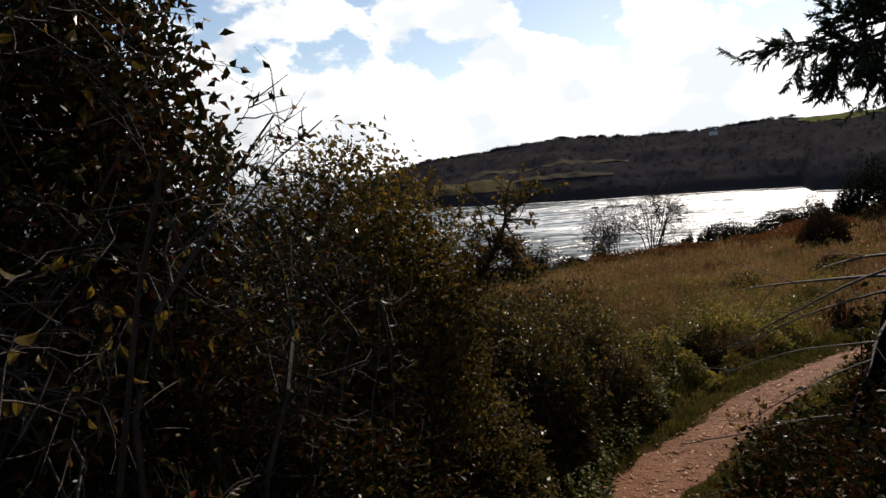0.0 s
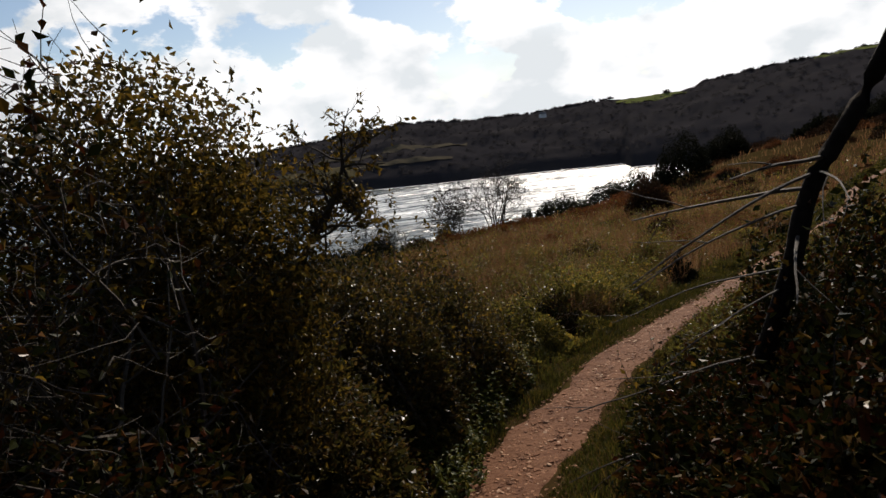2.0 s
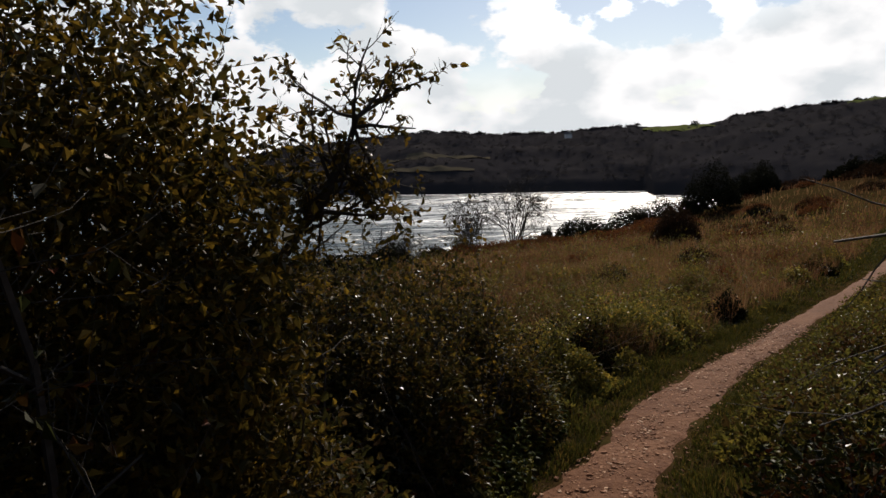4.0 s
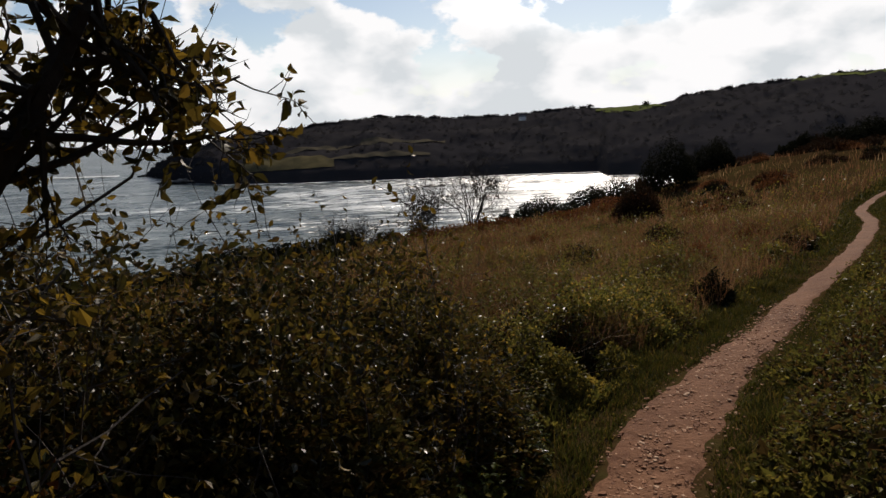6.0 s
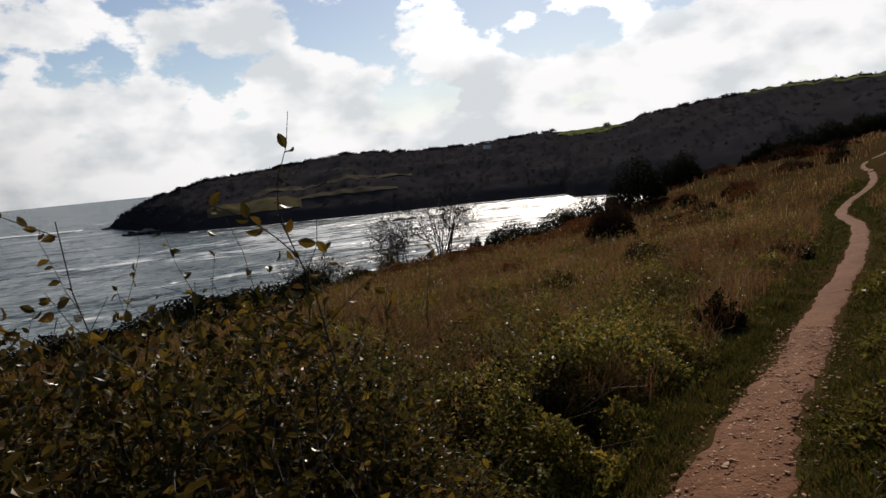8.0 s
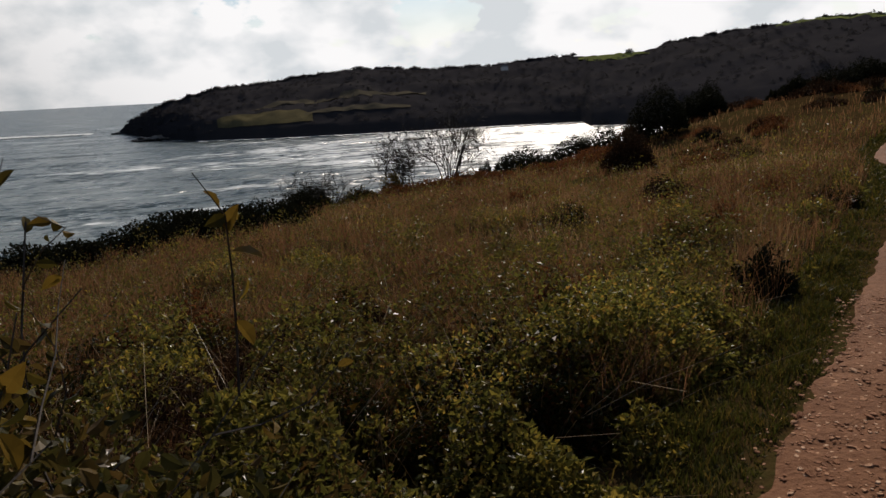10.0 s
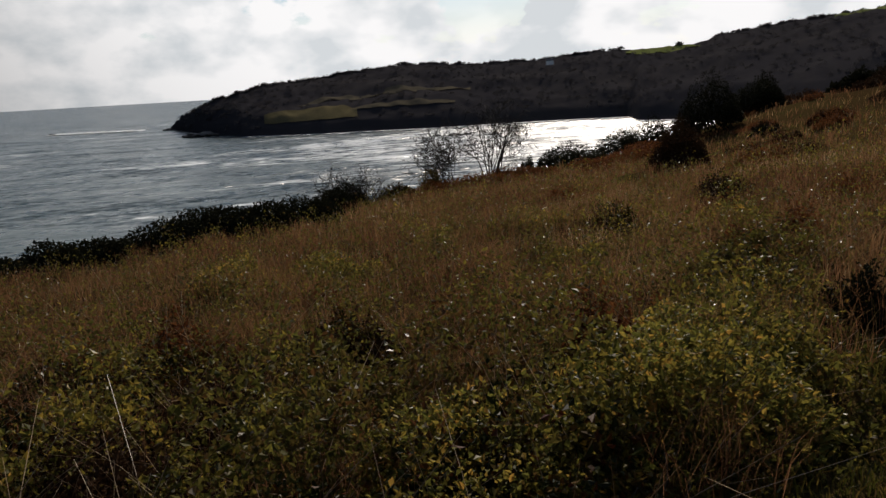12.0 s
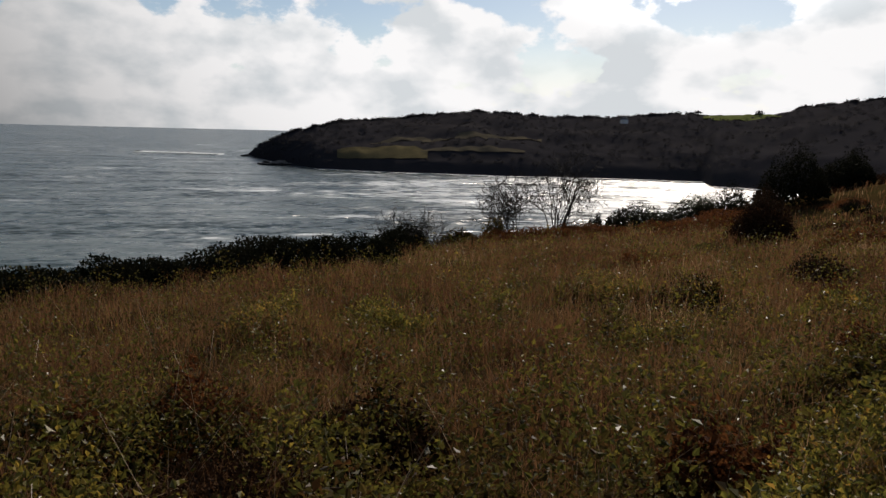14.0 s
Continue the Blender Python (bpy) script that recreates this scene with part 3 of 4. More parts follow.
def far_point(a, u):
    """The headland's surface: a degrees to the right, u from shore (0) to ridge (1) and behind."""
    ds = np.interp(a, SHORE_A, SHORE_D)
    dr = np.minimum(ds + np.interp(a, [-7.33, -3, 5, 40, 80], [2, 60, 140, 190, 220]), 640)
    zr = HUB[2] + dr * np.tan(np.radians(np.interp(a, RIDGE_A, RIDGE_E)))
    d = ds + (dr - ds) * u
    share = np.interp(u, [-0.05, 0, 0.06, 0.16, 0.45, 0.75, 1.0, 1.4], [-0.04, 0, 0.17, 0.32, 0.60, 0.84, 1.0, 0.85])
    rough = np.clip(u, 0, 1) * np.clip(1 - u, 0, 1) * 4
    x, y = HUB[0] + d * np.sin(np.radians(a)), HUB[1] + d * np.cos(np.radians(a))
    z = SEA + (zr - SEA) * share + rough * 1.6 * lumps(x, y, 70, 11) + np.clip(u, 0, 0.3) * 3 * lumps(x, y, 18, 12)
    return x, y, z


ha = np.concatenate([np.arange(-7.33, 36, 0.2), np.arange(36, 80, 0.6)])
hu = np.concatenate([[-0.05], np.arange(0, 0.2, 0.02), np.arange(0.2, 1.01, 0.05), [1.15, 1.4]])
HA, HU = np.meshgrid(ha, hu)
fx, fy, fz = far_point(HA.ravel(), HU.ravel())
hi = np.arange(HA.size).reshape(HA.shape)
hq = np.stack([hi[:-1, :-1], hi[:-1, 1:], hi[1:, 1:], hi[1:, :-1]], -1).reshape(-1, 4)
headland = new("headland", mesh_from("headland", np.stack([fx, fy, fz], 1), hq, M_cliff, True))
tagged(headland, "dark wooded headland with cliffs and pale fields across the bay", "headland", kind="structure")


def crowns(name, a, u, size, leaf, per, mat, seed, label):
    """Far tree crowns, too many to count, each a ragged clump of leaf masses."""
    rng = np.random.default_rng(seed)
    x, y, z = far_point(a, u)
    n = len(x)
    c = np.stack([x, y, z], 1)
    size = np.broadcast_to(size, n)
    q = unit(rng.normal(size=(n, per, 3))) * rng.uniform(0.3, 1, (n, per, 1)) * size[:, None, None] * np.array([1.1, 1.1, 0.9])
    q[..., 2] = np.abs(q[..., 2]) * 1.1
    at = (c[:, None] + q).reshape(-1, 3)
    dim = leaf * rng.uniform(0.6, 1.4, len(at))
    return tagged(new(name, mesh_from(name, *leaves(at, unit(rng.normal(size=at.shape)), dim, dim * 0.8, rng), mat)), label, "woods", kind="stuff")


rg = np.random.default_rng(21)
wa = rg.uniform(-6.5, 60, 1500)
wu = rg.uniform(0.05, 0.98, 1500)
fieldish = ((wa > -0.4) & (wa < 7.0) & (wu > 0.04) & (wu < 0.27)) | ((wa >= 7.0) & (wa < 15.5) & (wu > 0.13) & (wu < 0.23)) | ((wa > 2) & (wa < 17) & (wu > 0.33) & (wu < 0.46)) | ((wa > 28.6) & (wa < 34.2) & (wu > 0.8)) | ((wa > 43) & (wu > 0.88))
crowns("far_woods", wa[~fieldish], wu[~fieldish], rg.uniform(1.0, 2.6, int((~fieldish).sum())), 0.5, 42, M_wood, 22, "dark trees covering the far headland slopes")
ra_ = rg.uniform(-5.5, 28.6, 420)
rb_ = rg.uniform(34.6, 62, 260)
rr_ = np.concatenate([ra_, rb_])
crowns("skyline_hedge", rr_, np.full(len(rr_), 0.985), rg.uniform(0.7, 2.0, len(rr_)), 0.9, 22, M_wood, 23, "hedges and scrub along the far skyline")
for a_, s_ in ((5.9, 2.6), (5.6, 1.6), (32.7, 3.0)):
    crowns("skyline_tree", np.array([a_, a_ + 0.08, a_ - 0.06]), np.full(3, 0.99), s_, 0.8, 60, M_wood, int(a_ * 10), "lone dark tree on the far skyline")["category"] = "tree"

# pale fields between the hedges
M_field = rough_mat("pale stubble field", [(0.3, (0.070, 0.060, 0.034)), (0.7, (0.115, 0.096, 0.050))], 0.05, 0.6, 0.95, 0.3, 0.0)
M_stubble = rough_mat("grey brown stubble", [(0.3, (0.060, 0.052, 0.040)), (0.7, (0.095, 0.082, 0.056))], 0.05, 0.6, 0.95, 0.3, 0.0)
M_meadow = rough_mat("far green meadow", [(0.3, (0.08, 0.10, 0.03)), (0.7, (0.16, 0.17, 0.06))], 0.05, 0.6, 0.95, 0.3, 0.0)
for a0, a1, u0, u1, mat_, lab in ((-0.2, 7.2, 0.09, 0.25, M_field, "pale straw coloured field on the headland slope"), (6.6, 15.2, 0.16, 0.21, M_stubble, "narrow strip of pale field below a hedge"), (2.5, 16.5, 0.36, 0.43, M_stubble, "grey brown field under the headland ridge"), (28.8, 34.2, 0.84, 0.995, M_meadow, "green meadow on the far skyline"), (43, 56, 0.93, 0.995, M_meadow, "green pasture along the far ridge")):
    FA, FU = np.meshgrid(np.linspace(a0, a1, 40), np.linspace(0, 1, 9))
    wob = u0 + (u1 - u0) * FU * np.sin(np.pi * np.clip((FA - a0) / (a1 - a0), 0.02, 0.98)) ** 0.2
    x_, y_, z_ = far_point(FA.ravel(), wob.ravel())
    ii = np.arange(FA.size).reshape(FA.shape)
    fq = np.stack([ii[:-1, :-1], ii[:-1, 1:], ii[1:, 1:], ii[1:, :-1]], -1).reshape(-1, 4)
    tagged(new("field", mesh_from("field", np.stack([x_, y_, z_ + 0.35], 1), fq, mat_, True)), lab, "field", kind="structure")

# surf along the far shore, a breaking reef, rocks
rg = np.random.default_rng(31)
fa = rg.uniform(-7.6, 34, 900)
fd = np.interp(fa, SHORE_A, SHORE_D) - rg.exponential(2.0, 900) - 0.5
wv = np.stack([HUB[0] + fd * np.sin(np.radians(fa)), HUB[1] + fd * np.cos(np.radians(fa)), np.full(900, SEA + 0.35)], 1)
v_, f_ = leaves(wv, np.stack([np.cos(np.radians(fa)), -np.sin(np.radians(fa)), 0 * fa], 1), rg.uniform(2, 7, 900), rg.uniform(2, 6, 900), rg, 0.03, 0.0, True)
tagged(new("surf", mesh_from("surf", v_, f_, M_foam)), "white surf breaking along the far rocks", "surf", kind="stuff")
nr = 260
ru = rg.uniform(0, 1, nr) ** 1.4
rw = np.stack([-173 + 70 * ru + rg.normal(size=nr) * 1.5, 654 - 30 * ru + rg.normal(size=nr) * 3, np.full(nr, SEA + 0.3)], 1)
v_, f_ = leaves(rw, np.tile([[0.92, -0.39, 0.0]], (nr, 1)), rg.uniform(4, 12, nr), rg.uniform(7, 18, nr), rg, 0.02, 0.0, True)
tagged(new("surf", mesh_from("reef surf", v_, f_, M_foam)), "white line of surf breaking over a reef", "surf", kind="stuff")


def boulder(name, at, size, seed, mat, label, category="rock"):
    rng = random.Random(seed)
    bm = bmesh.new()
    bmesh.ops.create_icosphere(bm, subdivisions=3, radius=1)
    off = Vector((rng.uniform(0, 50), rng.uniform(0, 50), rng.uniform(0, 50)))
    for v in bm.verts:
        v.co *= 0.75 + 0.55 * noise.noise(v.co * 1.6 + off) + 0.2 * noise.noise(v.co * 4 + off)
        v.co.x, v.co.y, v.co.z = v.co.x * size[0], v.co.y * size[1], v.co.z * size[2]
    me = bpy.data.meshes.new(name)
    bm.to_mesh(me)
    bm.free()
    me.materials.append(mat)
    ob = new(name, me)
    ob.location = at
    return tagged(ob, label, category, "sea rocks")


for k, (x_, y_, s_) in enumerate(((-35, 458, 7), (-27, 452, 6), (-43, 462, 3.5), (85, 313, 2.4), (91, 313, 1.8), (78, 318, 1.3), (-173, 655, 2.2), (-71, 590, 4))):
    boulder("sea_rock", (x_, y_, SEA + 0.2), (s_ * 1.6, s_, s_ * 0.45), 40 + k, M_rock, "low dark wet rock in the surf")

# far white house
house = tagged(empty("house", (195, 462, 10.2)), "small white house with slate roof near the skyline", "house")
bm = bmesh.new()
bmesh.ops.create_cube(bm, size=1, matrix=Matrix.Translation((0, 0, 1.3)) @ Matrix.Diagonal((4.2, 3.4, 2.6, 1)))
me = bpy.data.meshes.new("wall")
bm.to_mesh(me)
me.materials.append(M_plaster)
piece("wall", me, house)
bm.free()
piece("roof", mesh_from("roof", [(-2.3, -1.9, 2.55), (2.3, -1.9, 2.55), (2.3, 1.9, 2.55), (-2.3, 1.9, 2.55), (-2.3, 0, 4.0), (2.3, 0, 4.0)], [(0, 1, 5, 4), (2, 3, 4, 5), (1, 2, 5), (3, 0, 4), (3, 2, 1, 0)], M_slate), house)

# ---- mid distance: shrubs on the meadow's edge ----
BARE = [(6, 0.6, 0.45, 0.10, 0.05), (6, 0.58, 0.5, 0.13, 0.04), (5, 0.6, 0.5, 0.16, 0.03), (0, 0.013, 0, 0.18, 0.02)]
BRUSH = [(7, 0.6, 0.45, 0.12, 0.05), (6, 0.58, 0.5, 0.14, 0.04), (0, 0.008, 0, 0.18, 0.02)]
for k, (x_, y_, n_, l_, r_) in enumerate(((17.1, 51.3, 11, 4.0, 0.066), (14.0, 49.7, 8, 3.3, 0.052), (6.1, 38.1, 12, 1.6, 0.028), (7.1, 38.6, 12, 1.5, 0.028))):
    shrub("bare_tree", (x_, y_, height(x_, y_)), n_, BARE if k < 2 else BRUSH, l_, r_, 0.1, 60 + k, M_bark, M_rust, 0, ("leafless many-stemmed tree on the edge of the slope", "leafless tree with fine twigs beside a dark bush", "low leafless bush above the sea", "low leafless bush above the sea")[k], "tree", "bare trees on the slope edge", fan=0.72, sides=3, foot=0.35)

heaps = [
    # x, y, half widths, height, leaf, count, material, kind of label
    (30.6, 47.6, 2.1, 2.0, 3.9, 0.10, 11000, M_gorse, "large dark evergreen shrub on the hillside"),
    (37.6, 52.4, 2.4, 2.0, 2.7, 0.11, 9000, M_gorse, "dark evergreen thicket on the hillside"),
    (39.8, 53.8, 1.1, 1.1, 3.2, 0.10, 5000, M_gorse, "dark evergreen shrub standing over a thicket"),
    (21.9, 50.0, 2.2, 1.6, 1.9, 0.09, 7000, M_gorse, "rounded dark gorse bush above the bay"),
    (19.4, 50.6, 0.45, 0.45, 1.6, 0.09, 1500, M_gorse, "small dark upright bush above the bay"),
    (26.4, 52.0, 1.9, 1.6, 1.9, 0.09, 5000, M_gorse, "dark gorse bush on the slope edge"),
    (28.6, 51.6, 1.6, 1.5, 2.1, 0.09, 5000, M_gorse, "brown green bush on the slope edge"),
    (12.1, 48.1, 0.85, 0.8, 2.3, 0.08, 4500, M_thorn, "dark bush beside leafless trees"),
    (10.6, 46.5, 2.4, 1.2, 1.1, 0.09, 5000, M_rust, "low rust brown scrub on the slope edge"),
    (8.7, 42.5, 1.5, 1.0, 1.0, 0.09, 4000, M_bramble, "low dark scrub on the slope edge"),
    (17.75, 30.7, 1.05, 1.0, 2.25, 0.055, 14000, M_umber, "tall dark brown shrub standing on the meadow"),
    (24.0, 45.0, 4.0, 3.0, 1.0, 0.09, 9000, M_rust, "low rust brown bracken on the slope"),
    (15.5, 46.0, 4.0, 2.2, 0.8, 0.09, 8000, M_rust, "low rust brown bracken on the slope"),
    (58.5, 59.6, 2.6, 2.2, 2.3, 0.14, 7000, M_gorse, "dark wind-shaped trees above the path"),
    (63.0, 60.0, 3.0, 2.4, 2.6, 0.14, 8000, M_gorse, "dark wind-shaped trees above the path"),
    (68.5, 60.0, 3.2, 2.4, 2.4, 0.14, 8000, M_gorse, "dark wind-shaped trees above the path"),
    (52.0, 58.0, 2.0, 2.0, 2.2, 0.24, 3000, M_gorse, "dark round bush on the hillside"),
    (57.0, 61.0, 2.0, 2.0, 1.9, 0.24, 3000, M_gorse, "dark round bush on the hillside"),
]
for k, (x_, y_, sx_, sy_, sz_, lf_, ct_, mt_, lab) in enumerate(heaps):
    mound("hillside_shrub", (x_, y_, height(x_, y_)), (sx_, sy_, sz_), ct_, lf_, 80 + k, mt_, lab, "shrub", "shrubs on the hillside", 24, gaps=0.05, stick=0.1, even=0.5)
rg = np.random.default_rng(77)
for k in range(15):
    u_ = k / 14
    x_ = -9 + 15.0 * u_ + rg.uniform(-0.4, 0.4)
    y_ = float(np.interp(x_, EDGE_X, EDGE_Y)) + rg.uniform(-0.4, 0.6)
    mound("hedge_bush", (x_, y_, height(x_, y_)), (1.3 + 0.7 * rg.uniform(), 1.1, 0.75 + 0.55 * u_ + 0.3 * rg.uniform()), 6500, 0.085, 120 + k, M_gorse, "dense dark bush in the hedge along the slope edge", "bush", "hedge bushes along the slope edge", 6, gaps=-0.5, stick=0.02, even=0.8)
rg = np.random.default_rng(79)
for k in range(14):
    x_, y_ = rg.uniform(40, 78), rg.uniform(44, 70)
    if abs(beside(x_, y_)[0]) < 3.5:
        continue
    s_ = rg.uniform(0.8, 1.8)
    mound("ridge_scrub", (x_, y_, height(x_, y_)), (s_ * 1.4, s_, 0.8 + 0.4 * s_ * rg.uniform()), 3000, 0.12, 250 + k, (M_gorse, M_umber)[k % 2], ("dark evergreen scrub along the ridge", "dark brown scrub along the ridge")[k % 2], "scrub", "scrub along the ridge", 8, gaps=0.0, stick=0.05)
rg = np.random.default_rng(78)
spots = 0
while spots < 46:
    x_, y_ = rg.uniform(9, 50), rg.uniform(14, 52)
    if y_ > np.interp(x_, EDGE_X, EDGE_Y) - 3 or abs(beside(x_, y_)[0]) < 2.2:
        continue
    s_ = rg.uniform(0.5, 1.5)
    spots += 1
    mound("meadow_scrub", (x_, y_, height(x_, y_)), (s_, s_ * 0.8, 0.45 + 0.35 * s_ * rg.uniform()), int(2000 * s_), 0.055, 150 + spots, (M_rust, M_umber, M_gorse)[spots % 3], ("rust brown clump of scrub in the meadow", "bramble clump in the meadow", "dark gorse clump in the meadow")[spots % 3], "scrub", "scrub clumps in the meadow", 16, gaps=0.15)

# ---- meadow cover ----
def scatter(n, r0, r1, a0, a1, rng, keep, hub=(2.6, 7.0)):
    """Places spread evenly over the view of the walk."""
    r = r0 * (r1 / r0) ** rng.uniform(0, 1, n)
    a = np.radians(rng.uniform(a0, a1, n))
    x, y = hub[0] + r * np.sin(a), hub[1] + r * np.cos(a)
    s = beside(x, y)
    ok = keep(x, y, s) & (y < np.interp(x, EDGE_X, EDGE_Y) + 1.5)
    x, y, s, r = x[ok], y[ok], s[ok], r[ok]
    return np.stack([x, y, lie(x, y, s)], 1), s, r


rg = np.random.default_rng(5)
at, s, r = scatter(300000, 3.0, 110, -45, 62, rg, lambda x, y, s: (np.abs(s) > 0.75) & ((y > 10.0) | (s > 0.9)))
clump = 0.5 + 0.5 * lumps(at[:, 0], at[:, 1], 2.2, 51)
some = rg.uniform(0, 1, len(at)) < (0.2 + np.clip(clump, 0, 1)) * np.clip((at[:, 1] - 9) / 8, 0.25, 1) * np.interp(at[:, 0], [20, 34], [1, 0.4])
at, s, r, clump = at[some], s[some], r[some], clump[some]
tall = (0.16 + 0.36 * np.clip(clump, 0, 1)) * rg.uniform(0.6, 1.35, len(at)) * np.where(s > 0, 0.75, 1)
v_, f_ = blades(at - np.array([0, 0, 0.02]), tall, 0.0036 * np.maximum(1, r / 4.5), rg, 0.8)
tagged(new("meadow_grass", mesh_from("meadow grass", v_, f_, M_dry)), "dry brown and straw coloured meadow grass", "grass", kind="stuff")
at, s, r = scatter(430000, 1.6, 45, -60, 75, rg, lambda x, y, s: (np.abs(s) > 0.62) & ((s > 0) | (y > 9.0) | (x > 3.0)))
mass = 0.58 + 0.55 * lumps(at[:, 0], at[:, 1], 1.5, 52) + 0.35 * lumps(at[:, 0], at[:, 1], 0.45, 53)
few = rg.uniform(0, 1, len(at)) < np.clip((mass - 0.12) * 1.9, 0.03, 1) * np.clip(1.4 - r / 34, 0.2, 1)
at, s, r, mass = at[few], s[few], r[few], np.clip(mass[few], 0.05, 1.3)
at[:, 2] += (0.03 + 0.55 * mass ** 1.4) * np.clip((np.abs(s) - 0.5) / 0.9, 0.15, 1) * (1 - 0.85 * rg.uniform(0, 1, len(at)) ** 2.2)
dim = 0.036 * rg.uniform(0.5, 1.5, len(at)) * np.maximum(1, r / 13)
v_, f_ = leaves(at, unit(rg.normal(size=at.shape) + np.array([0, 0, 0.3])), dim, dim * 0.62, rg)
tagged(new("bramble_cover", mesh_from("bramble cover", v_, f_, M_cover)), "low green, yellow and rust bramble leaves over the slope", "brambles", kind="stuff")
near_x, near_y = rg.uniform(-5, 13, 36000), rg.uniform(-5, 13, 36000)
near_s = beside(near_x, near_y)
ok = (np.abs(near_s) > 0.7) & ((near_s > 1.6) | (near_x < 0.4) | (near_y < 2))
near_x, near_y, near_s = near_x[ok], near_y[ok], near_s[ok]
v_, f_ = blades(np.stack([near_x, near_y, lie(near_x, near_y, near_s) - 0.02], 1), rg.uniform(0.12, 0.36, len(near_x)), 0.006, rg, 0.9)
tagged(new("rough_grass", mesh_from("rough grass", v_, f_, M_dry)), "rough brown grass on both banks of the path", "grass", kind="stuff")
# verges: thick along the near stretch, thinner where the path runs on
n_v = 100000
kk = np.searchsorted(along, np.concatenate([rg.uniform(3, 22, int(n_v * 0.75)), rg.uniform(22, 50, n_v - int(n_v * 0.75))]))
kk = np.clip(kk, 0, len(along) - 2)
ss = rg.choice([-1, 1], n_v) * (0.20 + np.abs(rg.normal(size=n_v)) * 0.30)
vx, vy = keep_[kk, 0] + norm[kk, 0] * ss + rg.normal(size=n_v) * 0.02, keep_[kk, 1] + norm[kk, 1] * ss + rg.normal(size=n_v) * 0.02
vs_ = beside(vx, vy)
edge_ = np.where(vs_ < 0, np.interp(vy, [8.5, 12], [0.35, 0.21]), np.interp(vy, [8.5, 12], [0.27, 0.17]))
ok = np.abs(vs_) > edge_ + 0.03 * lumps(vx, vy, 0.5, 57)
vx, vy, vs_ = vx[ok], vy[ok], vs_[ok]
tall = (0.035 + 0.11 * np.clip((np.abs(vs_) - 0.25) / 0.5, 0, 1)) * rg.uniform(0.6, 1.5, len(vx)) * (0.75 + 0.35 * lumps(vx, vy, 0.6, 58))
far_ = np.hypot(vx - 2.6, vy - 7)
v_, f_ = blades(np.stack([vx, vy, lie(vx, vy, vs_) - 0.01], 1), np.maximum(tall, 0.02), 0.008 * np.maximum(1, far_ / 5), rg, 1.1)
tagged(new("verge_grass", mesh_from("verge grass", v_, f_, M_grass)), "short green grass along the edges of the path", "grass", kind="stuff")
at, s, r = scatter(2600, 1.6, 16, -40, 60, rg, lambda x, y, s: (np.abs(s) > 1.0) & ((s > 0) | (y > 9.6)))
lines = []
for p_ in at:
    h_ = rg.uniform(0.25, 0.7)
    b_ = rg.normal(size=2) * 0.2
    u = np.linspace(0, 1, 4)[:, None]
    lines.append((p_ + u * np.array([[b_[0], b_[1], h_]]) + np.array([[b_[0], b_[1], 0]]) * u * u, np.linspace(0.0022, 0.001, 4)))
tagged(new("dry_stalks", mesh_from("dry stalks", *tubes(lines, 3), M_straw)), "thin dry stalks standing out of the meadow", "stalks", kind="stuff")

# clumps of bramble and bracken in the near meadow
rg = np.random.default_rng(600)
made = 0
while made < 46:
    x_, y_ = rg.uniform(1.5, 13), rg.uniform(10.2, 21)
    d_ = beside(x_, y_)[0]
    if d_ > -1.0 and d_ < 1.3:
        continue
    s_ = rg.uniform(0.28, 0.75)
    which = int(rg.choice([0, 0, 1, 1, 2, 3]))
    made += 1
    mound("bramble_clump", (x_, y_, height(x_, y_)), (s_, s_ * 0.75, 0.3 + 0.3 * rg.uniform()), int(4200 * s_), 0.041, 620 + made, (M_cover, M_yellow, M_rust, M_bramble)[which], ("green brown bramble clump in the meadow", "yellow green bramble clump in the meadow", "rust brown bracken clump in the meadow", "dark glossy bramble clump in the meadow")[which], "brambles", "clumps in the near meadow", 12, gaps=0.2, stick=0.4)

